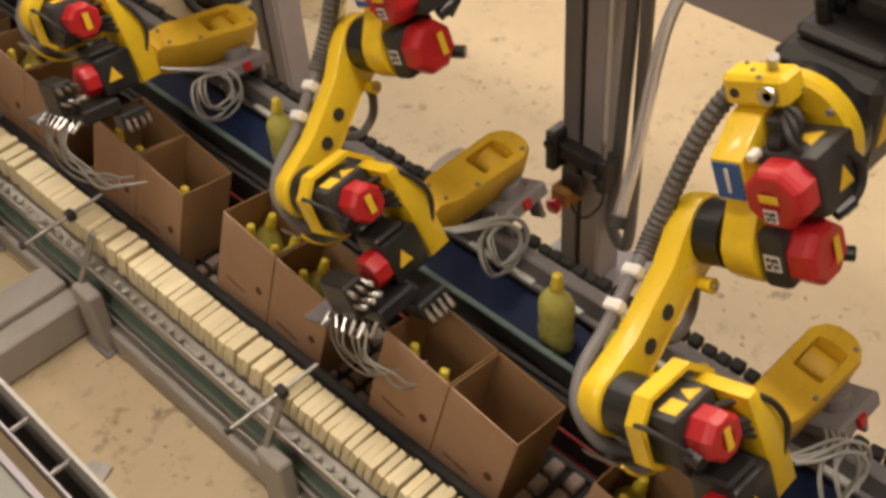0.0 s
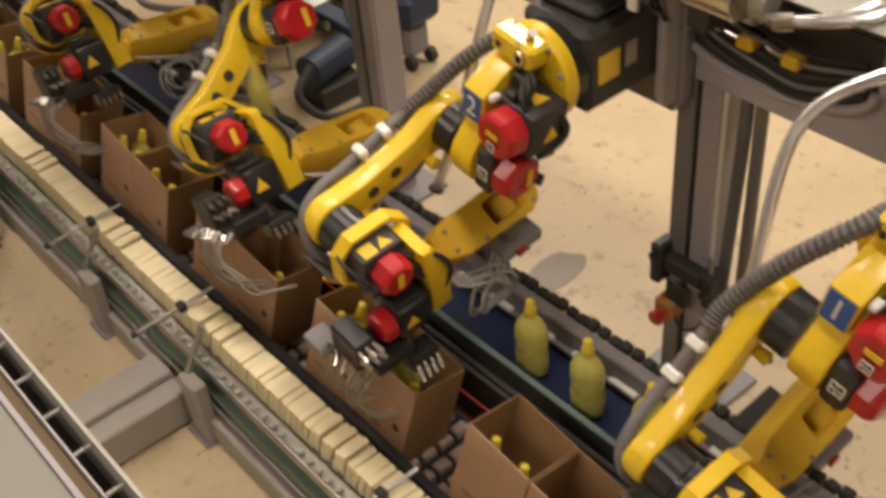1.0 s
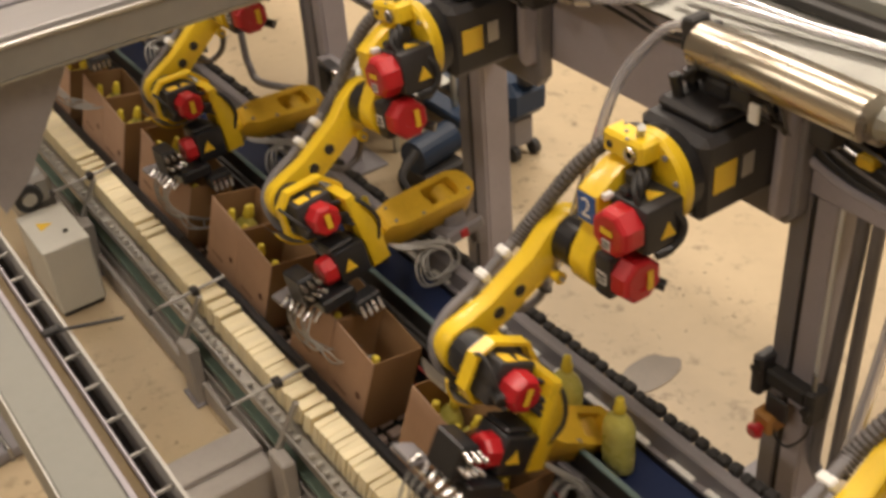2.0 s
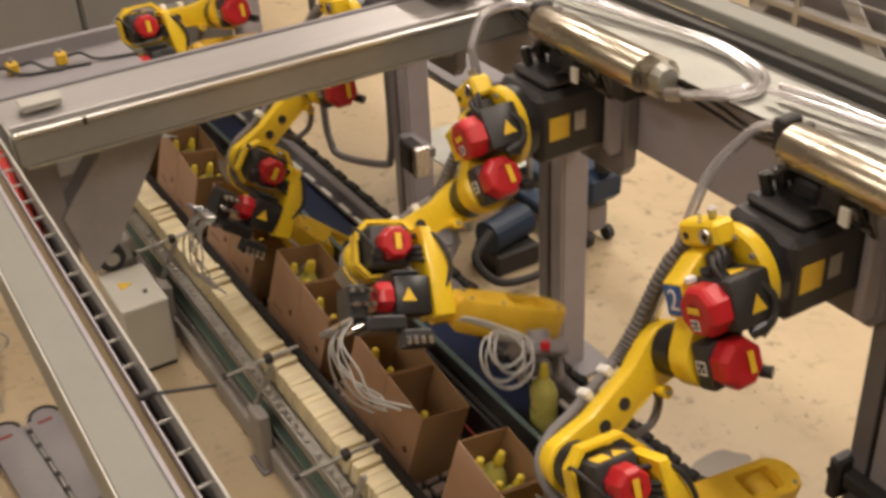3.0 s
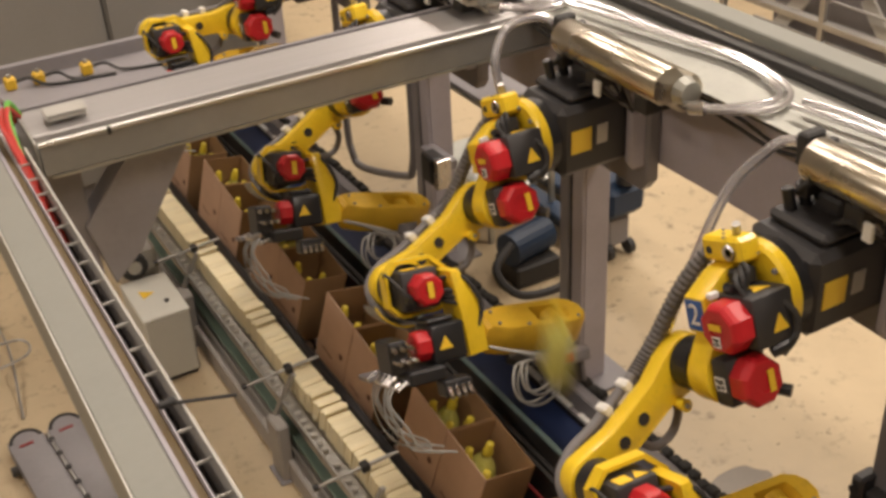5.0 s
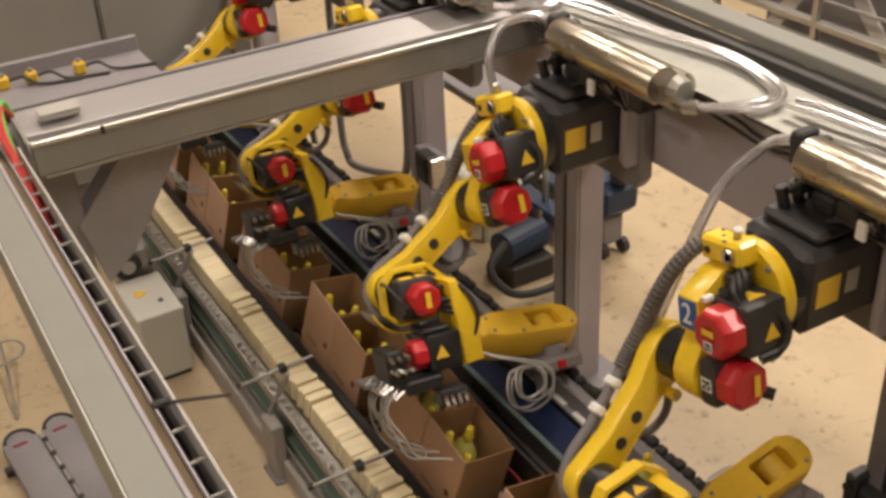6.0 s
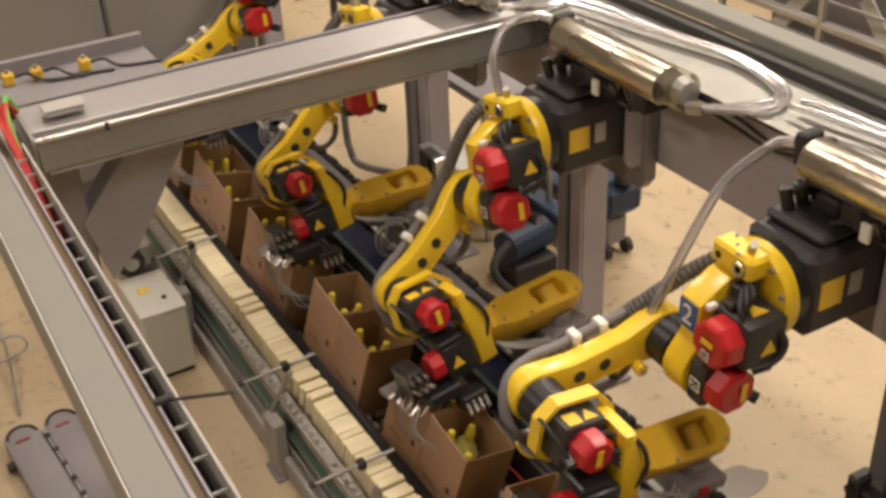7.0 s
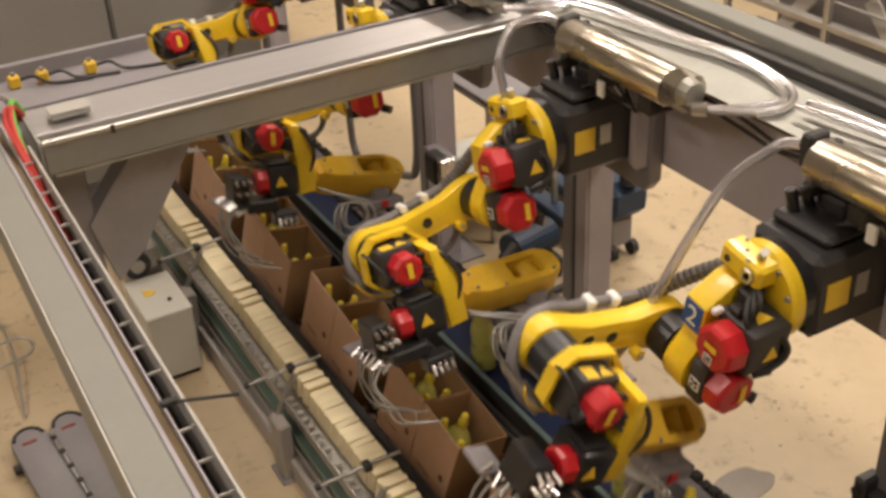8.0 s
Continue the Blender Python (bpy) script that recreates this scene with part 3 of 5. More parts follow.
    part("motor_cap", octagon_cap((-0.540, -0.121, -0.197), (-0.540, -0.176, -0.197), 0.066), RED, turret, "red octagonal motor cap")
    part("cap_label", box(-0.529, -0.1785, -0.226, -0.511, -0.1765, -0.170), LABELY, turret)
    code_label(turret, Matrix.Translation((-0.6035, -0.090, -0.197)) @ pose(0, 0, 0, 0, 0, -90), 0.036)
    warning_triangle(turret, pose(-0.475, -0.1895, -0.065), 0.024)
    warning_triangle(turret, Matrix.Translation((-0.482, -0.132, 0.0155)) @ pose(0, 0, 0, -90, 0, 0), 0.026)
    part("connector", rod((-0.50, -0.17, -0.135), (-0.46, -0.185, -0.125), 0.016, seg=12), GLOSS_BLACK, turret)
    part("connector", rod((-0.48, -0.14, -0.24), (-0.46, -0.17, -0.25), 0.016, seg=12), GLOSS_BLACK, turret)
    part("white_tag", box(-0.575, -0.075, 0.005, -0.545, -0.057, 0.022, 0.003), WHITE, turret)
    # upper arm, drawn along -x from the shoulder
    out = []
    for k in range(15):
        a = math.pi / 2 - math.pi * k / 14
        out.append((0.076 * math.cos(a), 0.076 * math.sin(a)))
    out += [(-0.06, -0.060), (-0.12, -0.046), (-ARM + 0.10, -0.044), (-ARM + 0.04, -0.062)]
    for k in range(15):
        a = -math.pi / 2 - math.pi * k / 14
        out.append((-ARM + 0.074 * math.cos(a), 0.074 * math.sin(a)))
    out += [(-ARM + 0.05, 0.064), (-ARM + 0.12, 0.050), (-0.12, 0.052), (-0.05, 0.070)]
    bm = bmesh.new()
    prism(bm, out, 0.060, pose(0, 0.090, 0), 0.010)
    arm = smooth(part("upper_arm", bm, YELLOW, e))
    part("shoulder_ring", rod((0, -0.0025, 0), (0, 0.0585, 0), 0.070, seg=32), GLOSS_BLACK, arm, "black shoulder joint ring")
    part("elbow_ring", rod((-ARM, -0.006, 0), (-ARM, 0.0585, 0), 0.064, seg=32), GLOSS_BLACK, arm, "black elbow joint ring")
    for q in range(6):
        a = 0.5 + q * 1.05
        part("ring_screw", rod((-ARM + 0.060 * math.cos(a), -0.0062, 0.060 * math.sin(a)), (-ARM + 0.060 * math.cos(a), -0.0095, 0.060 * math.sin(a)), 0.005, seg=8), STEEL, arm)
    for hx in (-0.199, -0.278):
        part("arm_hole", rod((hx, 0.0572, 0.005), (hx, 0.062, 0.005), 0.0175, seg=18), DARK, arm, "dark round recess")
        part("hole_rim", lathe(bmesh.new(), [(0.0176, 0.0), (0.0176, 0.0014), (0.0212, 0.0014), (0.0225, 0.0)], Matrix.Translation((hx, 0.0600, 0.005)) @ pose(0, 0, 0, 90, 0, 0), 24), YELLOW, arm)
    part("face_web", box(-0.325, 0.0585, -0.040, -0.135, 0.0600, -0.032, 0.0005), YELLOW, arm)
    part("boss", rod((-0.098, 0.030, -0.052), (-0.098, 0.0605, -0.052), 0.018, 0.015, seg=14), YELLOW, arm)
    part("boss", rod((-0.325, 0.030, -0.046), (-0.325, 0.0605, -0.046), 0.016, 0.013, seg=14), YELLOW, arm)
    part("boss_screw", rod((-0.098, 0.0225, -0.052), (-0.098, 0.0305, -0.052), 0.007, seg=8), STEEL, arm)
    part("arm_hose", tube([(-0.02, 0.142, 0.060), (-0.12, 0.146, 0.056), (-0.28, 0.146, 0.050), (-0.38, 0.140, 0.060), (-0.455, 0.120, 0.040), (-0.490, 0.080, -0.03), (-0.470, 0.04, -0.10), (-0.42, 0.0, -0.145)], 0.0150, 10), CONDUIT, arm, "grey dress pack hose")
    for hx in (-0.151, -0.234):
        part("hose_clip", box(hx - 0.013, 0.122, 0.044, hx + 0.013, 0.166, 0.074, 0.005), WHITE, arm, "white hose clip")
        part("clip_strap", box(hx - 0.006, 0.1205, 0.030, hx + 0.006, 0.1655, 0.0435, 0.002), WHITE, arm)
    part("loop_hose", tube([(-0.11, 0.146, 0.058), (-0.060, 0.146, 0.063), (0.0, 0.128, 0.084), (0.060, 0.100, 0.118), (0.120, 0.069, 0.152), (0.180, 0.035, 0.178), (0.240, 0.004, 0.182), (0.285, -0.012, 0.155), (0.305, -0.015, 0.105)], 0.0215, 10, 9, 0.09), HOSEDARK, arm, "grey corrugated hose")
    part("back_hose", tube([(-0.09, 0.085, -0.045), (-0.10, 0.105, -0.10), (-0.15, 0.11, -0.130), (-0.21, 0.105, -0.11), (-0.24, 0.095, -0.045)], 0.012, 8), CONDUIT, arm, "grey hose loop")
    # elbow housing with two motors, then the wrist arm
    bm = bmesh.new()
    C(bm, (0, -0.0105, 0), (0, -0.030, 0), 0.072, seg=32)
    fore = smooth(part("elbow_housing", bm, GLOSS_BLACK, e, "black elbow joint with yellow motor frame"))
    octo = [(0.130, 0.034), (0.072, 0.090), (-0.050, 0.090), (-0.092, 0.046), (-0.092, -0.046), (-0.050, -0.086), (0.072, -0.086), (0.130, -0.060)]
    bm = bmesh.new()
    n = len(octo)
    ring = []
    for yy in (-0.034, -0.074):
        for sc in (1.0, 0.88):
            ring.append([bm.verts.new((x * sc, yy, z * sc)) for x, z in octo])
    o0, i0, o1, i1 = ring
    for k in range(n):
        j = (k + 1) % n
        bm.faces.new((o0[k], o0[j], o1[j], o1[k]))
        bm.faces.new((i0[j], i0[k], i1[k], i1[j]))
        bm.faces.new((o1[k], o1[j], i1[j], i1[k]))
        bm.faces.new((o0[j], o0[k], i0[k], i0[j]))
    bmesh.ops.recalc_face_normals(bm, faces=bm.faces)
    part("motor_frame", bm, YELLOW, fore, "yellow octagonal motor frame")
    bm = bmesh.new()
    prism(bm, [(0.07, 0.045), (0.105, 0.045), (0.155, -0.06), (0.165, -0.22), (0.095, -0.225), (0.085, -0.09)], 0.135, pose(0, -0.128, 0), 0.015)
    smooth(part("flange_housing", bm, YELLOW, fore, "yellow cast flange housing"))
    m3 = bmesh.new()
    square_motor(m3, (0, -0.031, 0), (0, -0.130, 0), 0.062)
    smooth(part("motor", m3, BLACK, fore, "black servo motor"))
    part("motor_cap", octagon_cap((0.002, -0.131, 0), (0.002, -0.190, 0), 0.052), RED, fore, "red octagonal motor cap")
    part("cap_label", box(-0.006, -0.1925, -0.024, 0.012, -0.1905, 0.024), LABELY, fore)
    part("motor_label", box(-0.045, -0.122, 0.0628, -0.005, -0.082, 0.064), LABELY, fore)
    warning_triangle(fore, Matrix.Translation((0.022, -0.102, 0.0635)) @ pose(0, 0, 0, -90, 0, 0), 0.020)
    part("connector", rod((-0.045, -0.131, -0.02), (-0.05, -0.165, -0.028), 0.017, seg=12), GLOSS_BLACK, fore)
    m4 = bmesh.new()
    square_motor(m4, (0.085, -0.150, -0.160), (-0.028, -0.150, -0.160), 0.058)
    smooth(part("motor", m4, GLOSS_BLACK, fore, "black servo motor"))
    part("motor_cap", octagon_cap((-0.029, -0.165, -0.160), (-0.075, -0.165, -0.160), 0.047), RED, fore, "red octagonal motor cap")
    warning_triangle(fore, pose(0.015, -0.2095, -0.160), 0.022)
    part("cable_box", box(-0.03, -0.195, -0.1015, 0.06, -0.105, -0.085, 0.006), GLOSS_BLACK, fore)
    # wrist arm: broad, forked round a deep pocket, with a rounded nose
    W = Matrix.Translation((0.145, -0.068, -0.180)) @ pose(0, 0, 0, 0, 6.5, 5) @ pose(0, 0, 0, 32)
    bm = bmesh.new()
    lathe(bm, [(0.052, -0.002), (0.046, 0.02), (0.036, 0.05), (0.040, 0.08)], W @ pose(0, 0, 0, 0, 90, 0), 24)
    smooth(part("wrist_neck", bm, YELLOW, fore))
    outer = [(0.055, -0.040), (0.12, -0.060), (0.385, -0.066), (0.425, -0.048), (0.445, -0.02), (0.445, 0.02), (0.425, 0.048), (0.385, 0.066), (0.12, 0.060), (0.055, 0.040)]
    inner = [(0.245, -0.030), (0.25, -0.036), (0.36, -0.038), (0.37, -0.034), (0.376, -0.012), (0.376, 0.012), (0.37, 0.034), (0.36, 0.038), (0.25, 0.036), (0.245, 0.030)]
    bm = bmesh.new()
    layers = []
    for z, pts, s in ((-0.055, outer, 0.94), (-0.043, outer, 1.0), (0.040, outer, 1.0), (0.052, outer, 0.94), (0.052, inner, 1.0), (-0.02, inner, 0.94)):
        cx = 0.30
        layers.append([bm.verts.new((cx + (x - cx) * s if pts is outer else x, y2 * s, z)) for x, y2 in pts])
    n = len(outer)
    for p, q in zip(layers, layers[1:]):
        for k in range(n):
            j = (k + 1) % n
            bm.faces.new((p[k], p[j], q[j], q[k]))
    bm.faces.new(layers[0][::-1])
    bm.faces.new(layers[-1])
    bmesh.ops.recalc_face_normals(bm, faces=bm.faces)
    bmesh.ops.transform(bm, matrix=W, verts=bm.verts)
    smooth(part("wrist_arm", bm, OCHRE, fore, "ochre forked wrist arm"), 30)
    bm = bmesh.new()
    C(bm, (0.335, -0.034, 0.0), (0.335, 0.034, 0.0), 0.038, seg=24)
    bmesh.ops.transform(bm, matrix=W, verts=bm.verts)
    smooth(part("wrist_joint", bm, OCHRE, fore))
    for bx, by in ((0.10, -0.03), (0.20, -0.05), (0.10, 0.03), (0.40, -0.04)):
        part("bolt", rod(W @ Vector((bx, by, 0.0515)), W @ Vector((bx, by, 0.057)), 0.006, seg=8), DGREY, fore)
    # valve manifold with fittings and hoses
    bm = box(-0.125, -0.20, -0.262, -0.005, -0.07, -0.219, 0.006)
    mani = part("manifold", bm, GLOSS_BLACK, fore, "black pneumatic valve manifold", pose(0.0, -0.032, 0.0))
    part("valve_block", box(-0.03, -0.225, -0.315, 0.06, -0.160, -0.2635, 0.006), GLOSS_BLACK, mani)
    part("valve_block", box(-0.165, -0.17, -0.225, -0.105, -0.06, -0.125, 0.006), GLOSS_BLACK, mani)
    f0 = part("fitting", rod((0, 0, 0), (-0.004, -0.034, -0.006), 0.0068, seg=10), CHROME, mani, "chrome push-in fitting", pose(-0.155, -0.171, -0.14))
    for q in range(1, 6):
        again(f0, mani, pose(-0.155 + 0.022 * (q % 3), -0.171, -0.14 - 0.04 * (q // 3), 0, 0, 7 * q))
    part("valve_block", box(-0.20, -0.06, -0.25, -0.13, 0.03, -0.2325, 0.004), DGREY, mani)
    f1 = None
    for k in range(4):
        a, b2 = Vector((-0.018 + 0.0215 * k, -0.225, -0.285)), Vector((-0.028 + 0.0215 * k, -0.262, -0.305))
        if f1 is None:
            f1 = part("fitting", rod((0, 0, 0), b2 - a, 0.0068, seg=10), CHROME, mani, "chrome push-in fitting", Matrix.Translation(a))
        else:
            again(f1, mani, Matrix.Translation(a))
    f2 = None
    for k in range(5):
        for q in range(2):
            a = Vector((-0.165 + 0.03 * q, -0.045 - 0.036 * k, -0.225 - 0.02 * q))
            m = Matrix.Translation(a) @ pose(0, 0, 0, 0, 0, 9 * ((k * 3 + q) % 4))
            if f2 is None:
                f2 = part("fitting", rod((0, 0, 0), (-0.036, -0.006, -0.014), 0.0075, 0.0065, seg=10), CHROME, mani, "chrome push-in fitting", m)
            else:
                again(f2, mani, m)
    for k in range(6):
        yy = -0.05 - 0.030 * k
        part("air_hose", tube([(-0.17, yy, -0.235), (-0.195 - 0.004 * (k % 3), yy - 0.004, -0.29), (-0.19 + 0.012 * (k % 3), yy - 0.012 - 0.006 * (k % 2), -0.37), (-0.15 + 0.022 * (k % 4), yy - 0.02 + 0.012 * (k % 2), -0.44), (-0.08 + 0.03 * (k % 3), yy - 0.01, -0.48)], 0.0034), HOSE2, mani, "clear air hose")
    part("cable_loop", tube([(0.05, -0.13, 0.02), (0.11, -0.19, 0.02), (0.155, -0.20, -0.07), (0.13, -0.185, -0.16)], 0.007), RUBBER, fore)
    part("cable_loop", tube([(-0.08, -0.04, 0.04), (-0.095, -0.09, 0.06), (-0.08, -0.13, 0.03), (-0.05, -0.15, -0.02)], 0.005), RUBBER, fore)
    for q in range(3):
        part("elbow_lead", tube([(0.045, -0.150 + 0.012 * q, -0.015 - 0.012 * q), (0.085, -0.178, -0.020 - 0.018 * q), (0.118, -0.175 + 0.01 * q, -0.060 - 0.01 * q), (0.112, -0.160, -0.110)], 0.0085), RUBBER, fore)
    # curved hose guard under the elbow, with a yellow lip
    guard = bmesh.new()
    arcs = [math.radians(v) for v in range(200, 273, 6)]
    for r0 in (0.118, 0.122):
        rows = [[guard.verts.new((r0 * math.cos(a), yy, r0 * math.sin(a))) for yy in (-0.022, 0.085)] for a in arcs]
        for u, v in zip(rows, rows[1:]):
            guard.faces.new((u[0], v[0], v[1], u[1]))
    gd = smooth(part("hose_guard", guard, GUARD, fore, "smoky grey curved hose guard"))
    part("guard_lip", tube([(0.122 * math.cos(a), -0.023, 0.122 * math.sin(a)) for a in arcs[::2]], 0.0035, 8, 3), YELLOW, gd, "yellow guard lip")
    # gripper hanging under the wrist
    bm = bmesh.new()
    C(bm, (0.475, -0.075, -0.265), (0.475, -0.075, -0.30), 0.040, seg=20)
    B(bm, 0.395, -0.135, -0.345, 0.555, -0.015, -0.300, 0.008)
    grip = part("gripper", bm, DGREY, fore, "grey bottle gripper")
    part("jaw", box(0.405, -0.10, -0.42, 0.422, -0.05, -0.346, 0.004), DGREY, grip)
    part("jaw", box(0.528, -0.10, -0.42, 0.545, -0.05, -0.346, 0.004), DGREY, grip)
    part("red_sensor", box(0.45, -0.147, -0.335, 0.48, -0.136, -0.305, 0.003), RED, grip)
    part("tool_plate", box(0.36, -0.02, -0.345, 0.52, 0.10, -0.325, 0.004), BLACK, grip)
    for k in range(4):
        c, r = 0.016 * k, 0.055 + 0.008 * k
        cx, cz = 0.30 + 0.03 * (k % 2), -0.325 - 0.012 * k
        loop = [(0.20, -0.16 + c, -0.225), (0.24, -0.185 + c, -0.24)]
        loop += [(cx + r * math.sin(a), -0.205 + c + 0.012 * math.cos(2 * a), cz + r * math.cos(a)) for a in [0.3 + 0.9 * q for q in range(7)]]
        loop += [(0.36, -0.17 + c, -0.30), (0.41, -0.13 + c, -0.315)]
        part("air_hose", tube(loop, 0.0045, 8, 6), HOSE2, grip, "clear air hose loop")
    return e, turret, arm, fore


def joint_pose(j1, j2, j3):
    """Poses of turret, upper arm and elbow housing in the robot's space."""
    t = pose(0, 0, 0, j1, 0, 0)
    a = t @ Matrix.Translation(J2_AT) @ pose(0, 0, 0, 0, -j2, 0)
    el = J2_AT + Vector((-ARM * math.cos(radians(j2)), 0, -ARM * math.sin(radians(j2))))
    f = t @ Matrix.Translation(el) @ pose(0, 0, 0, 0, -j3, 0)
    return t, a, f


JOINTS = [
    [(0, -21.6, 26.2, -1.8), (0.5, -3.0, 41.7, 7.4), (1, 12.2, 46.5, 5.7), (1.5, 4.0, 5.9, -7.0), (1.7, 3.0, 9.0, -6.0), (2.6, -19, 34, -2), (5.3, -21, 30, -3), (6.2, 1, 45, 8), (7, 5, 6, -8), (8, 11, -10, -18)],
    [(0, -21.7, 38.6, 2.7), (0.5, -11.2, 35.1, 5.4), (1, 10.2, 19.1, 5.7), (1.5, 9.8, 20.1, -31.0), (1.7, 8.1, 25.8, -35.6), (2.2, -9.3, 28.5, -20.3), (2.8, -20.7, 31.5, -1.9), (3, -23.7, 25.6, -3.7), (3.5, -21.2, 29.6, -4.2), (4, -22.4, 27.9, -3.2), (4.2, -22.0, 28.7, -2.9), (4.8, -21.2, 29.0, -2.7), (5.3, -20.6, 29.6, -2.4), (5.5, -19.6, 30.2, -2.7), (6, -11.7, 44.3, 10.1), (6.5, 2.7, 45.7, 9.9), (7, 3.5, 5.0, -7.1), (7.5, 5.5, 27.5, -29.0), (8, 10.0, -14.9, -20.3)],
    [(0, -18.8, 23.4, -5.4), (0.5, -19.8, 24.2, -6.1), (1, -22.4, 34.9, 0.1), (1.5, -9.5, 33.3, 5.2), (1.7, -6.3, 36.6, 9.2), (2.3, -14.5, 25.2, 2.3), (2.8, -22.9, 10.1, -2.7), (3, -39.1, 11.3, -17.4), (3.5, -14.8, 30.1, -34.2), (4, -24.0, -23.6, -28.0), (4.2, -28.6, 1.0, -7.3), (4.7, -25.4, 22.3, -6.3), (5.3, -24.4, 27.0, -6.6), (5.5, -22.3, 28.9, -7.0), (6, -21.9, 28.8, -6.0), (6.5, -21.4, 29.4, -4.0), (7, -11.7, 40.3, 8.2), (7.5, 2.6, 37.5, 10.5), (8, -13.7, 10.3, 1.4)],
    [(0, -20.0, 33.1, -0.2), (1, -20.0, 33.1, -0.2), (1.5, -2.2, 36.4, 4.3), (1.7, -3.8, 40.4, 7.2), (2.3, -9.4, 38.9, -14.3), (2.8, -14.9, 31.5, -37.8), (3, -10.7, 35.8, -36.2), (3.5, -14.9, -15.1, -24.9), (4, -22.9, 30.6, -0.3), (4.2, -25.9, 28.6, -6.9), (5.3, -23.4, 28.1, -9.4), (5.5, -22.0, 28.5, -9.2), (6, -17.6, 27.8, -2.6), (6.5, -21.1, 29.2, -5.4), (7, -12.0, 40.9, 5.3), (7.5, -2.0, 37.0, 8.6), (8, -13.1, 6.4, -8.3)],
    [(0, -21.4, 30.8, -4.9), (1.5, -14.4, 34.8, 3.1), (2.3, -16.4, 12.8, -1.9), (2.8, -17.6, 2.3, 0.1), (3, -17.0, -3.2, 0.1), (3.4, -17.4, 28.8, -4.9), (4, -17.4, 30.8, 0.1), (4.2, -17.4, 30.8, 0.1), (4.7, -12.4, 10.8, 0.1), (5.3, -4.7, -7.4, 0.1), (5.5, -3.3, -5.6, 0.1), (6, -17.4, 30.8, 0.1), (6.5, -17.4, 30.8, 0.1), (7.3, -14.4, 20.8, 4.1), (8, -18.9, 0.9, 0.1)],
]

ROBOTS = []
for k in range(5):
    ROBOTS.append(build_robot(J1_Y0 + PITCH * k, {0: "1", 1: "2"}.get(k, "")))


# ---- cylinders, hoses and cables on the robot beam ----
def tank(y):
    e = thing("air_tank", 2.0, y, 1.60, "brushed steel twin-barrel air cylinder lying along the beam", "cylinder", "air cylinders")
    bm = bmesh.new()
    prof = []
    for k in range(13):
        a = math.pi * 0.5 + math.pi * k / 12 * 1.0
        prof.append((-0.030 + 0.046 * math.cos(a), 0.046 * math.sin(a)))
    prof += [(-0.018, -0.040), (0.0, -0.034), (0.018, -0.040)]
    for k in range(13):
        a = -math.pi * 0.5 + math.pi * k / 12
        prof.append((0.030 + 0.046 * math.cos(a), 0.046 * math.sin(a)))
    prof += [(0.018, 0.040), (0.0, 0.034), (-0.018, 0.040)]
    prism(bm, [(x * 1.25, z * 1.25) for x, z in prof], 0.50, pose(0, 0, 0, 0, 28, 0), 0.004)
    smooth(part("barrel", bm, BRUSH, e), 40)
    part("end_cap", rod((0.015, -0.251, -0.005), (0.015, -0.285, -0.005), 0.046, 0.036, 12), GALV, e, "knurled end cap")
    part("nozzle", rod((0.0, -0.251, -0.03), (0.0, -0.30, -0.035), 0.014, seg=12), CHROME, e)
    part("bracket", box(-0.05, 0.251, -0.09, 0.05, 0.275, 0.05, 0.005), DARK, e)
    part("clamp", box(-0.04, 0.276, -0.02, 0.03, 0.31, 0.07, 0.006), RUBBER, e)
    part("foot", box(-0.04, 0.08, -0.105, 0.06, 0.14, -0.049, 0.004), DARK, e)
    part("foot", box(-0.04, -0.16, -0.105, 0.06, -0.10, -0.049, 0.004), DARK, e)
    part("white_tag", box(-0.075, 0.02, -0.10, -0.062, 0.05, -0.05, 0.003), WHITE, e)
    return e


SWAYING = []
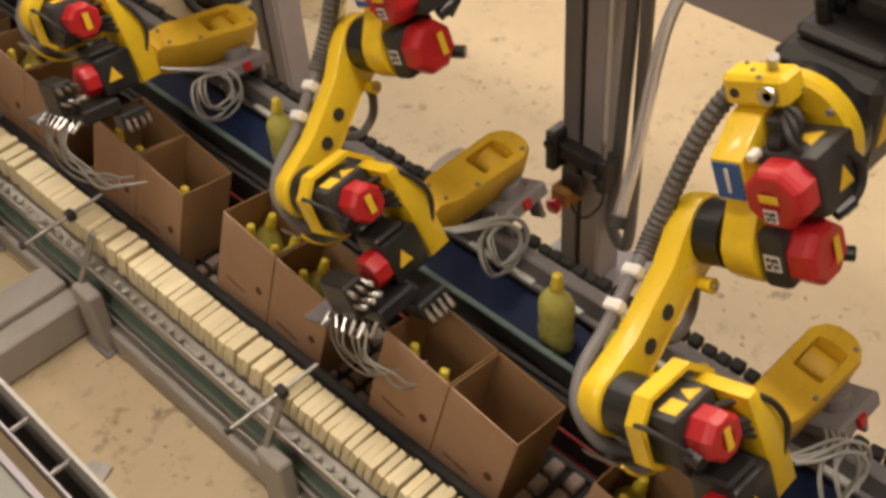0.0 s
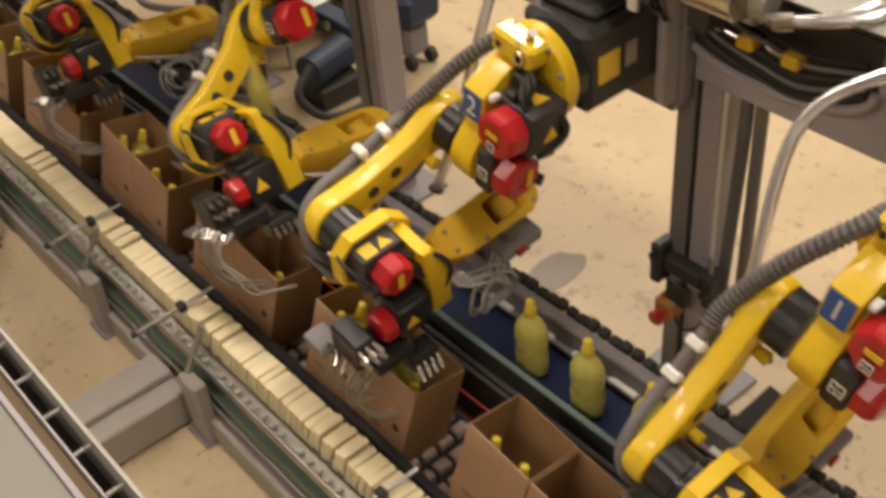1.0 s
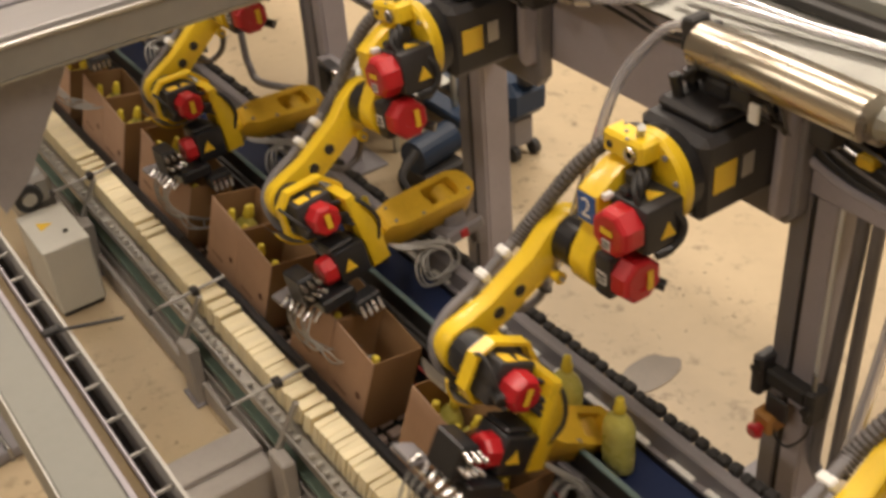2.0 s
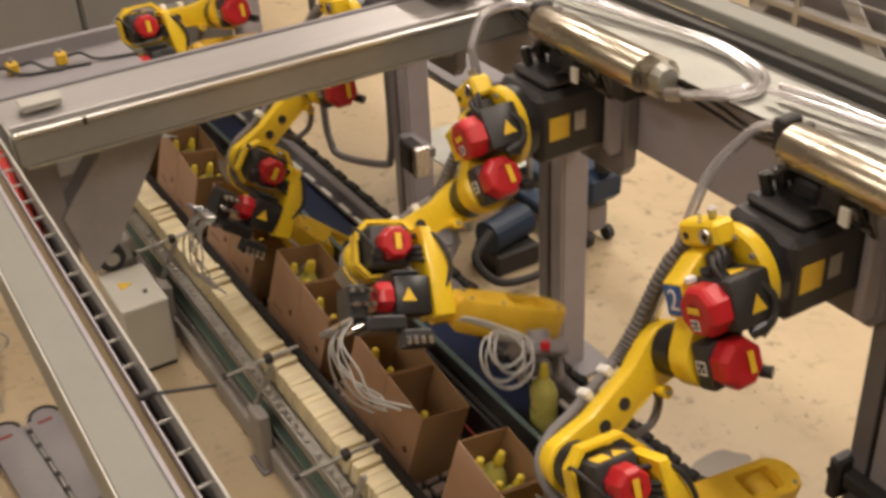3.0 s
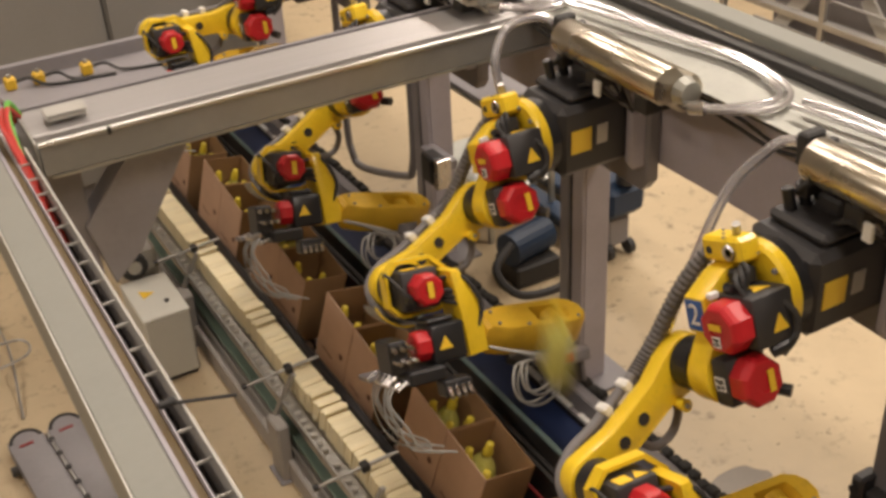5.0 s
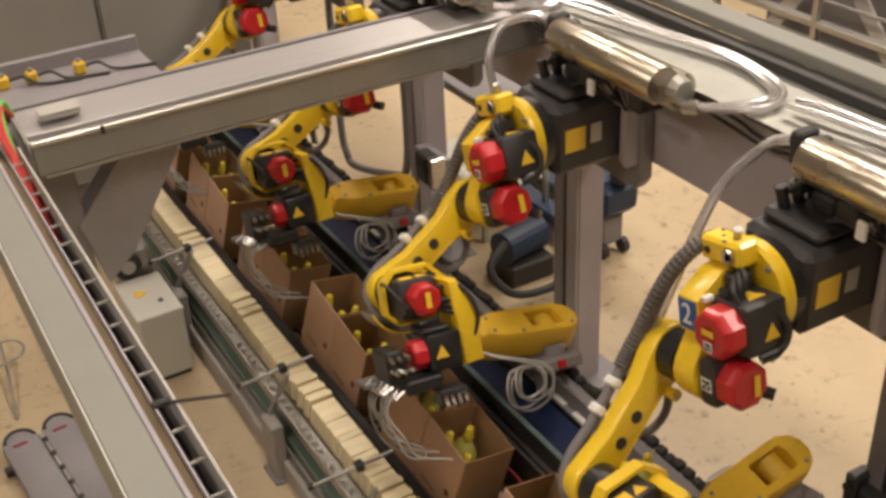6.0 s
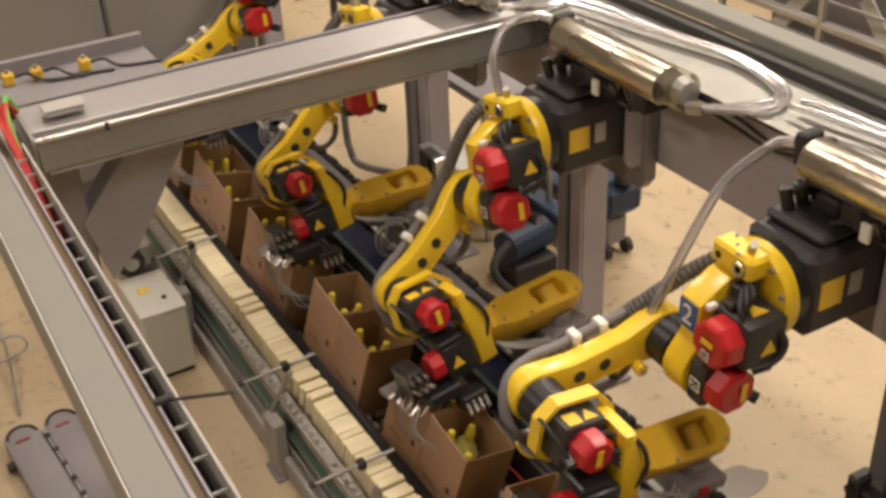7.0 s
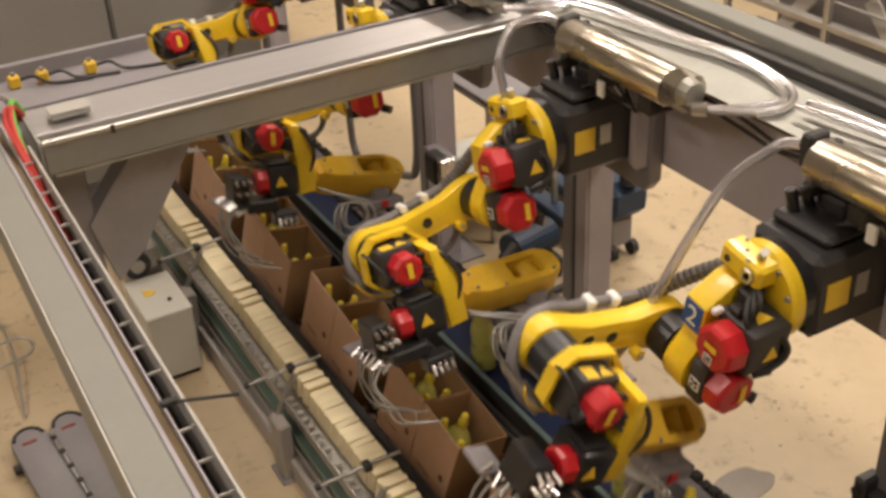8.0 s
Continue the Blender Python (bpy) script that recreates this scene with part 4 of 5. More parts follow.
for k in range(5):
    y0 = J1_Y0 + PITCH * k
    tank(y0 - 0.275)
    e = thing("loop_hose", 0, 0, 0, "clear grey plastic air hose looped over the tray", "hose", "air hoses")
    for q in range(2):
        g = 0.022 * q
        part("hose", tube([(2.0, y0 - 0.575, 1.565), (2.06, y0 - 0.70 + g, 1.582 + g * 0.3), (2.17, y0 - 0.745 + g, 1.584 + g * 0.5), (2.28 - g, y0 - 0.66 + g, 1.585), (2.32 - g, y0 - 0.42, 1.592), (2.27 - g, y0 - 0.12, 1.595), (2.24 - 2 * g, y0 + 0.12, 1.605), (2.22 - 2 * g, y0 + 0.26, 1.60)], 0.0105, 12, 10), HOSE, e)
    part("hose_nut", rod((2.0, y0 - 0.575, 1.565), (2.02, y0 - 0.615, 1.571), 0.020, seg=12), CHROME, e, "bright hose nut")
    pivot = Vector((1.965, y0 + 0.085, 1.62))
    e = thing("supply_hose", *pivot, "clear grey hose from the cylinder down to the robot", "hose", "supply hoses")
    if k == 0:
        way = [(1.99, y0 + 0.03, 1.63), (1.975, y0 + 0.12, 1.60), (1.93, y0 + 0.205, 1.55), (1.85, y0 + 0.25, 1.505), (1.78, y0 + 0.257, 1.42), (1.66, y0 + 0.216, 1.217), (1.56, y0 + 0.185, 1.08)]
    elif k == 1:
        way = [(1.99, y0 + 0.03, 1.63), (1.965, y0 + 0.085, 1.62), (1.93, y0 + 0.117, 1.587), (1.84, y0 + 0.150, 1.515), (1.72, y0 + 0.151, 1.372), (1.61, y0 + 0.160, 1.198), (1.545, y0 + 0.185, 1.085), (1.515, y0 + 0.20, 1.035)]
    else:
        way = [(1.99, y0 + 0.03, 1.63), (1.93, y0 + 0.07, 1.66), (1.83, y0 + 0.09, 1.645), (1.76, y0 + 0.06, 1.56), (1.75, y0 + 0.0, 1.44)]
    way = [tuple(Vector(w) - pivot) for w in way]
    if k == 1:
        SWAYING.append((e, pivot))
    part("hose", tube(way, 0.0145, 10, 10), HOSE, e)
    a, b = Vector(way[0]), Vector(way[1])
    part("hose_nut", rod(a, a + (b - a) * 0.3, 0.021, seg=12), DARK, e, "dark hose nut")
    a, b = Vector(way[-1]), Vector(way[-2])
    part("hose_nut", rod(a, a + (b - a) * 0.15, 0.021, seg=12), DARK, e, "dark hose nut")

for k in range(5):
    yb = J1_Y0 + PITCH * k - 0.62
    e = thing("cable_bundle", 2.175, yb, 1.50, "black cables and yellow connectors under the tray edge" if k == 1 else "thin black cables in the gap under the tray edge", "cable", "cable bundles")
    part("gap_box", box(-0.035, -0.30, 0.03, 0.022, 0.30, 0.055), DARK, e)
    for q in range(6):
        part("wire_rung", rod((-0.040, -0.26 + 0.10 * q, 0.058), (0.020, -0.26 + 0.10 * q, 0.058), 0.0025, seg=6), STEEL, e)
    if k != 1:
        for q in range(2):
            part("cable", tube([(-0.035 - 0.004 * q, -0.30, 0.02 - 0.018 * q), (-0.045, -0.15, 0.0 - 0.02 * q), (-0.035 - 0.006 * q, 0.0, 0.015 - 0.025 * q), (-0.03, 0.30, 0.02 - 0.01 * q)], 0.006), RUBBER, e)
        continue
    # an oval opening in the web with plugs and cables in it
    oy, oz = 0.17, -0.14
    rim = [(0.29 * math.cos(a), 0.10 * math.sin(a)) for a in [math.radians(v) for v in range(180, 361, 12)]]
    part("oval_recess", prism(bmesh.new(), rim + [(0.29, 0.13), (-0.29, 0.13)], 0.008, Matrix.Translation((0.0205, oy, oz)) @ pose(0, 0, 0, 0, 0, 90), 0.002), DARK, e, "dark recess with an oval lower edge")
    part("oval_lip", tube([(0.012, oy + 0.295 * math.cos(a), oz + 0.105 * math.sin(a)) for a in [math.radians(v) for v in range(180, 361, 15)]], 0.013), GREY, e, "grey rounded lip")
    for q in range(5):
        part("cable", tube([(0.0, oy - 0.27, oz + 0.07 - 0.02 * q), (-0.012, oy - 0.12, oz + 0.05 - 0.03 * q), (-0.004 * q, oy, oz + 0.06 - 0.03 * q), (-0.012, oy + 0.14, oz + 0.09 - 0.03 * q), (0.0, oy + 0.26, oz + 0.08 - 0.012 * q)], 0.006), (RUBBER, CONDUIT)[q % 2], e)
    for q in range(2):
        part("connector", box(-0.030, oy - 0.11 + 0.13 * q, oz + 0.0, 0.012, oy - 0.06 + 0.13 * q, oz + 0.036, 0.006), LABELY, e, "yellow connector")
        part("ferrule", rod((-0.010, oy - 0.055 + 0.13 * q, oz + 0.018), (-0.010, oy - 0.01 + 0.13 * q, oz + 0.024), 0.008, seg=10), CHROME, e)
    part("terminal_block", box(-0.012, oy + 0.13, oz + 0.01, 0.012, oy + 0.20, oz + 0.06, 0.005), LGREY, e)

# ---- fittings on the columns ----
for cy in (1.49,):
    e = thing("switch_box", 2.19, cy, 0.54, "black sensor clamps and cable housing strapped round the column", "switch")
    part("body", box(-0.050, 0.058, -0.075, 0.030, 0.100, 0.075, 0.010), BLACK, e)
    part("strap", box(-0.034, -0.085, -0.020, 0.016, 0.057, 0.035, 0.006), RUBBER, e)
    part("housing", box(-0.045, -0.045, -0.115, -0.0345, 0.035, -0.035, 0.004), BLACK, e)
    part("clamp", box(-0.040, -0.125, -0.070, 0.030, -0.088, 0.055, 0.008), BLACK, e)
    part("knob", rod((-0.056, 0.078, 0.030), (-0.0505, 0.078, 0.030), 0.018), GLOSS_BLACK, e)
    part("knob", rod((-0.056, -0.106, -0.010), (-0.0405, -0.106, -0.010), 0.014), GLOSS_BLACK, e)
    part("pin", rod((-0.02, -0.106, 0.055), (-0.02, -0.106, 0.115), 0.007), STEEL, e)
    part("lead", tube([(-0.04, 0.0, -0.116), (-0.05, -0.02, -0.17), (-0.04, -0.06, -0.19), (-0.02, -0.10, -0.13), (-0.01, -0.106, -0.071)], 0.004), RUBBER, e)
    e = thing("emergency_stop", 2.15, cy + 0.022, 0.40, "dirty orange emergency stop box with a red mushroom button", "switch")
    part("body", box(-0.03, -0.035, -0.035, 0.05, 0.035, 0.035, 0.008), ORANGE, e)
    part("button", lathe(bmesh.new(), [(0.016, 0), (0.016, 0.015), (0.026, 0.018), (0.026, 0.03), (0.018, 0.038)], Matrix.Translation((-0.03, 0, -0.01)) @ pose(0, 0, 0, 0, -100, 0), 16), RED, e, "red mushroom button")
    e = thing("conduit", 0, 0, 0, "grey plastic conduit bent in a U beside the column", "conduit", "conduits")
    part("pipe", tube([(2.25, 1.376, 1.182), (2.25, 1.378, 1.00), (2.25, 1.392, 0.60), (2.25, 1.402, 0.30), (2.25, 1.385, 0.225), (2.25, 1.355, 0.205), (2.25, 1.335, 0.25), (2.25, 1.330, 0.50), (2.25, 1.330, 1.182)], 0.019, 10), CONDUIT, e)
    part("strip", box(2.205, 1.408, 0.62, 2.212, 1.420, 1.18), WHITE, e)
e = thing("conduit", 0, 0, 0, "dark plastic conduit hoop bent in a wide U", "conduit", "conduits")
part("pipe", tube([(2.25, 4.40, 1.182), (2.25, 4.40, 0.60), (2.25, 4.43, 0.38), (2.25, 4.52, 0.29), (2.25, 5.02, 0.13), (2.25, 5.14, 0.17), (2.25, 5.18, 0.35), (2.25, 5.18, 1.182)], 0.020, 10), CONDUIT, e)

# ---- left side: cables, rod, control box, floor things ----
e = thing("cable_loom", 0, 0, 0, "red, green and grey cables dropping into the duct", "cable")
part("cable", tube([(0.40, 3.44, 1.50), (0.37, 3.40, 1.56), (0.345, 3.30, 1.55), (0.350, 3.12, 1.50), (0.350, 2.95, 1.465), (0.350, 2.82, 1.435)], 0.009), REDCABLE, e, "red cable")
part("cable", tube([(0.41, 3.42, 1.52), (0.375, 3.36, 1.575), (0.355, 3.25, 1.54), (0.361, 3.05, 1.48), (0.361, 2.9, 1.450), (0.361, 2.72, 1.43)], 0.008), REDCABLE, e, "red cable")
part("cable", tube([(0.42, 3.45, 1.50), (0.39, 3.42, 1.57), (0.368, 3.32, 1.56), (0.36, 3.20, 1.50), (0.362, 3.1, 1.44)], 0.009), GREENCABLE, e, "green cable")
part("cable", tube([(0.41, 3.48, 1.50), (0.36, 3.45, 1.58), (0.325, 3.33, 1.57), (0.345, 3.15, 1.49), (0.346, 2.9, 1.45)], 0.008), HOSE, e)

e = thing("guide_rod", 0.345, 1.80, 1.53, "black rod clamped across the duct", "rod")
part("rod", rod((0, 0, 0), (0.125, -0.05, 0.0), 0.0038), RUBBER, e)
part("clamp", box(-0.018, -0.008, -0.006, 0.018, 0.008, 0.008, 0.003), RUBBER, e)

e = thing("control_box", 0.735, 3.94, 0.0, "cream metal control box with a yellow warning sign", "control box")
part("body", box(0, 0, 0.02, 0.19, 0.33, 0.318, 0.006), BOXWHITE, e)
part("lid", box(-0.004, -0.004, 0.319, 0.194, 0.334, 0.331, 0.004), BOXWHITE, e)
part("warning_sign", prism(bmesh.new(), [(-0.032, -0.026), (0.032, -0.026), (0, 0.034)], 0.002, Matrix.Translation((0.065, 0.20, 0.3325)) @ pose(0, 0, 0, -90, 0, 30)), LABELY, e, "yellow warning triangle")
part("knob", rod((0.13, 0.10, 0.331), (0.13, 0.10, 0.338), 0.010), DARK, e)
part("plinth", box(0.01, 0.01, 0.0, 0.18, 0.32, 0.0195), DARK, e)
part("latch", box(0.191, 0.12, 0.20, 0.196, 0.15, 0.23, 0.002), DARK, e)

e = thing("gear_motor", 0.82, 4.36, 0.36, "grey gear motor with a black round shaft cover", "motor")
part("housing", box(-0.06, -0.06, -0.10, 0.10, 0.16, 0.10, 0.02), STEEL, e)
part("cover", rod((-0.01, -0.061, 0.03), (-0.01, -0.085, 0.03), 0.06, seg=24), GLOSS_BLACK, e)
part("hub", rod((-0.01, -0.0855, 0.03), (-0.01, -0.095, 0.03), 0.03, seg=18), STEEL, e)
part("stand", box(-0.04, -0.03, -0.36, 0.08, 0.13, -0.101, 0.004), DGREY, e)

e = thing("foot_switch", 0.268, 3.69, 0.0, "grey twin foot pedal housing with rounded toes on the floor", "pedal")
e.matrix_basis = e.matrix_basis @ pose(0, 0, 0, 0, 0, 5)
for sgn in (-1, 1):
    out = [(-0.072, -0.42), (0.072, -0.42), (0.072, 0.14)] + [(0.072 * math.cos(a), 0.14 + 0.085 * math.sin(a)) for a in [math.radians(v) for v in range(20, 181, 20)]]
    bm = prism(bmesh.new(), out, 0.05, Matrix.Translation((0.078 * sgn, 0.0, 0.028)) @ pose(0, 0, 0, -90, 0, 0), 0.010)
    p = smooth(part("pedal", bm, DGREY, e))
    lip = [(0.078 * sgn + 0.058 * math.cos(a), 0.14 + 0.070 * math.sin(a), 0.054) for a in [math.radians(v) for v in range(10, 171, 20)]]
    part("toe_rim", tube(lip, 0.007, 8, 3), DARK, p, "dark toe rim")
    part("dull_mark", box(0.078 * sgn - 0.035, 0.112, 0.0535, 0.078 * sgn + 0.020, 0.126, 0.056), DULLRED, p, "dull red mark")
part("centre_strip", box(-0.005, -0.42, 0.0, 0.005, 0.13, 0.060), STEEL, e)
for q in range(5):
    part("screw", rod((0, -0.32 + 0.10 * q, 0.060), (0, -0.32 + 0.10 * q, 0.066), 0.012, seg=10), DARK, e)
part("hinge", rod((-0.178, 0.02, 0.03), (-0.1505, 0.02, 0.03), 0.02, seg=12), DARK, e)
part("hinge", rod((0.1505, 0.02, 0.03), (0.178, 0.02, 0.03), 0.02, seg=12), DARK, e)
e = thing("wire_handle", 0.20, 4.33, 0.0, "thin grey wire handle lying on the floor", "handle")
part("wire", tube([(-0.25, 0.0, 0.02), (-0.05, 0.02, 0.06), (0.10, 0.05, 0.07), (0.13, 0.14, 0.07), (0.06, 0.20, 0.07), (-0.2, 0.18, 0.05)], 0.006), STEEL, e)
part("wire", tube([(0.02, 0.6, 0.012), (0.05, 0.2, 0.05), (0.0, -0.3, 0.012)], 0.006), STEEL, e)

e = thing("floor_plate", 0.67, 2.04, 0.0, "small grey steel plate lying on the floor", "plate")
part("plate", box(-0.035, -0.04, 0.0, 0.035, 0.04, 0.006, 0.002, pose(0, 0, 0, 0, 0, 22)), STEEL, e)
e = thing("floor_cable", 0, 0, 0, "thin pale cable lying along the conveyor frame", "cable")
part("cable", tube([(1.002, 0.0, 0.006), (0.996, 0.8, 0.006), (1.003, 1.5, 0.006), (0.998, 2.0, 0.006), (0.980, 2.9, 0.006), (0.990, 3.7, 0.006)], 0.003, 6), CREAM, e)

# thin disc that paints a soft oval shadow onto the floor
e = thing("oil_stain", 2.34, 2.19, 0.0, "flat grey disc painting a soft shadow on the concrete floor", "stain", kind="structure")
shadow_outline = [(0.13 * (1 + 0.12 * math.sin(3 * a) + 0.06 * math.sin(7 * a + 1)) * math.cos(a), 0.085 * (1 + 0.1 * math.sin(2 * a + 2)) * math.sin(a)) for a in [math.radians(v) for v in range(0, 360, 15)]]
part("stain", prism(bmesh.new(), shadow_outline, 0.003, Matrix.Translation((0, 0, 0.002)) @ pose(0, 0, 0, 90, 0, 0)), SHADOW_TONE, e)

# ---- second tray behind the cross beam, cabinets and the far machines ----
e = thing("cable_tray", 0, 0, 0, "grey steel cable tray with ochre sensor plugs", "tray")
part("tray", box(0.10, 3.64, 1.33, 1.02, 3.66, 1.375, 0.003), DGREY, e)
part("tray_floor", box(0.10, 3.6615, 1.325, 1.02, 4.22, 1.340), DGREY, e)
part("tray_back", box(0.10, 4.2215, 1.325, 1.02, 4.25, 1.395, 0.003), DGREY, e)
for xx, yy in ((0.495, 4.136), (0.595, 4.128), (0.767, 4.114)):
    part("sensor_plug", box(xx - 0.020, yy - 0.022, 1.3405, xx + 0.020, yy + 0.022, 1.385, 0.006, None), OCHRE, e, "ochre sensor plug")
    part("plug_screw", rod((xx, yy, 1.385), (xx, yy, 1.397), 0.009, seg=10), STEEL, e)
    part("sensor_cable", tube([(xx + 0.02, yy, 1.365), (xx + 0.07, yy - 0.01, 1.37), (xx + 0.12, yy - 0.06, 1.350), (xx + 0.26, yy - 0.09, 1.346)], 0.006), RUBBER, e)
for q in range(3):
    part("tray_cable", tube([(0.15, 3.78 + 0.05 * q, 1.348), (0.7, 3.80 + 0.045 * q, 1.348), (1.01, 3.78 + 0.05 * q, 1.348)], 0.007), (RUBBER, CONDUIT, RUBBER)[q], e)

for q, (x0, x1) in enumerate(((-1.35, -0.62), (-0.615, 0.285), (0.29, 1.22), (1.225, 2.02))):
    e = thing("cabinet", x0, 5.75, 0.0, "tall warm grey switch cabinet with a plain door", "cabinet", "switch cabinets")
    part("body", box(0, 0.022, 0.08, x1 - x0, 0.75, 2.5, 0.006), CABGREY, e)
    d = part("door", box(0.012, 0.0, 0.10, x1 - x0 - 0.012, 0.0205, 2.48, 0.005), CABGREY, e)
    part("handle", box(0.03, -0.02, 1.15, 0.055, -0.0005, 1.30, 0.004), DARK, d)
    part("plinth", box(0.01, 0.03, 0, x1 - x0 - 0.01, 0.74, 0.0795), DGREY, e)

e = thing("work_table", 2.66, 4.45, 0.0, "steel trolley table with a grey top", "table")
part("tabletop", box(-0.16, -0.32, 0.735, 0.22, 0.32, 0.755, 0.004), DGREY, e)
part("rim", box(-0.165, -0.325, 0.715, 0.225, 0.325, 0.7345, 0.003), GALV, e)
part("lower_shelf", box(-0.15, -0.31, 0.25, 0.21, 0.31, 0.265, 0.003), GALV, e)
for lx in (-0.15, 0.21):
    for ly in (-0.31, 0.31):
        part("leg", box(lx - 0.012, ly - 0.012, 0.0, lx + 0.012, ly + 0.012, 0.7145), GALV, e)

e = thing("pallet_truck", 2.95, 3.75, 0.0, "dark blue hand pallet truck", "pallet truck")
part("body", box(-0.13, -0.12, 0.22, 0.13, 0.10, 0.42, 0.05), BLUECART, e)
part("fork", box(-0.15, 0.125, 0.06, -0.04, 1.0, 0.12, 0.01), BLUECART, e)
part("fork", box(0.04, 0.125, 0.06, 0.15, 1.0, 0.12, 0.01), BLUECART, e)
part("frame", box(-0.07, -0.06, 0.05, 0.07, 0.06, 0.2195, 0.02), DGREY, e)
part("pump", rod((0, -0.10, 0.42), (0, -0.10, 0.62), 0.05), BLACK, e)
part("tiller", rod((0, -0.12, 0.5), (0, -0.32, 1.12), 0.016), BLACK, e)
for lx in (-0.06, 0.06):
    part("wheel", rod((lx - 0.015, -0.06, 0.038), (lx + 0.015, -0.06, 0.038), 0.0375, seg=24), RUBBER, e)
e = thing("blue_pump", 2.46, 3.78, 0.0, "dark blue pump with coiled black hoses", "pump")
part("body", rod((-0.08, 0, 0.18), (0.16, 0.05, 0.18), 0.08, seg=20), BLUECART, e)
part("stand", box(-0.08, -0.08, 0.0, 0.16, 0.12, 0.11, 0.01), DARK, e)
part("hose", tube([(-0.10, -0.06, 0.25), (-0.22, -0.12, 0.18), (-0.15, -0.22, 0.08), (0.10, -0.22, 0.06), (0.24, -0.10, 0.12)], 0.02), RUBBER, e)

# guarded machine far behind the beam
e = thing("guarded_machine", 5.0, 3.3, 0.0, "brown-grey packing machine behind an aluminium guard frame", "machine")
part("body", box(0.30, -3.0, 0.1, 1.5, 1.85, 1.7, 0.02), CONDUIT, e)
part("base", box(0.25, -3.1, 0.0, 1.55, 1.95, 0.0995), DGREY, e)
for q in range(7):
    yy = -3.0 + 0.83 * q
    part("post", box(-0.02, yy - 0.02, 0.0, 0.02, yy + 0.02, 2.0, 0.004), STEEL, e)
for zz in (0.12, 0.46, 1.96):
    part("rail", box(-0.0195, -3.0, zz, 0.0195, 1.98, zz + 0.04, 0.004), STEEL, e)
for q in range(6):
    yy = -2.2 + 0.75 * q
    part("diagonal_plate", box(0.16, -0.05, -0.30, 0.18, 0.05, 0.30, 0.004, Matrix.Translation((0, yy, 0.42)) @ pose(0, 0, 0, 38 if q % 2 else -42, 0, 0)), LGREY, e)
for q in range(5):
    part("guide_bar", rod((0.10, -2.9, 0.2 + 0.13 * q), (0.10, 1.8, 0.2 + 0.13 * q), 0.010), STEEL, e)
part("floor_rail", box(0.05, -3.0, 0.0, 0.22, 1.9, 0.09, 0.006), CONDUIT, e)

e = thing("sensor_head", 2.14, 3.98, 0.60, "black square sensor head in a bright metal holder", "sensor")
part("body", box(-0.05, -0.055, -0.07, 0.02, 0.055, 0.07, 0.01), BLACK, e)
part("lens", box(-0.054, -0.04, -0.055, -0.0505, 0.04, 0.055, 0.002), GLOSS_BLACK, e)
part("holder", box(-0.045, -0.085, -0.075, 0.03, -0.0555, 0.07, 0.004), CHROME, e)
part("arm", box(0.0205, -0.03, -0.02, 0.09, 0.185, 0.02), DGREY, e)

# ---- chain flights, carrier pads, rollers: pieces of the conveyors ----
STRAND = part("chain_strand", box(1.045, -1.50, 0.386, 1.103, 4.85, 0.392), CREAM, CHAIN, "cream carrier chain")
first = None
yy, k = -1.48, 0
while yy < 4.85:
    raised = k % 22 in (0, 2, 4)
    m = pose(1.074, yy, 0.440 + (0.013 if raised else 0.0), 20 + 3 * math.sin(k * 1.7), 0, 2 * math.sin(k * 2.9))
    if first is None:
        first = part("flight", box(-0.043, -0.0112, -0.048, 0.043, 0.0112, 0.054, 0.0025), CREAM, STRAND, "cream plastic flight", m)
    else:
        again(first, STRAND, m)
    yy += 0.0282
    k += 1
first = None
yy, k = -0.5, 0
while yy < 4.8:
    if k % 9 != 8:
        m = pose(0.995, yy, 0.412)
        if first is None:
            first = part("roller", rod((-0.010, 0, 0), (0.010, 0, 0), 0.0070, seg=10), LGREY, CHAIN, "small white roller", m)
        else:
            again(first, CHAIN, m)
    yy += 0.045
    k += 1
first = None
for k in range(90):
    for x in (1.19, 1.25, 1.31, 1.37):
        m = pose(x, -0.7 + 0.064 * k, 0.392)
        if first is None:
            first = part("carrier_pad", box(-0.024, -0.018, -0.012, 0.024, 0.018, 0.012, 0.004), PADS, LANE, "pale pink carrier pad", m)
        elif len(LANE.children) < 300:
            again(first, LANE, m)

# ---- cartons and bottles ----
BOX_L, BOX_W, BOX_H = 0.2205, 0.183, 0.305
STEPS = [(0, 0.0), (0.35, 0.069), (0.5, 0.074), (1.7, 0.074), (2.2, 0.085), (2.8, 0.166), (3.5, 0.336), (4.2, 0.45), (5.0, 0.603), (5.5, 0.62), (5.9, 0.681), (6.1, 0.687), (7.5, 0.697), (8, 0.768)]


def carton():
    e = new("carton")
    t = 0.004
    L, W, H = BOX_L - 0.003, BOX_W, BOX_H
    n = part("near_wall", box(0, -L, 0, t, 0, H, 0.001), CARD, e)
    # far wall, ends and base take the cardboard with shade painted in
    part("far_wall", box(W - t, -L, 0, W, 0, H, 0.001), CARD_SHADED, e)
    part("end_wall", box(t, -t, 0, W - t, -0.0003, H - 0.001, 0.001), CARD_SHADED, e)
    part("end_wall", box(t, -L + 0.0003, 0, W - t, -L + t, H - 0.001, 0.001), CARD_SHADED, e)
    part("base_panel", box(t, -L + t, 0, W - t, -t, t), CARD_SHADED, e)
    part("printed_mark", rod((-0.0002, -L * 0.80, H * 0.44), (-0.0012, -L * 0.80, H * 0.44), 0.0125, seg=18), CARDPRINT, n, "brown printed round mark")
    part("printed_line", box(-0.0008, -L * 0.55, H * 0.265, -0.0001, -L * 0.18, H * 0.28), CARDPRINT, n)
    return e


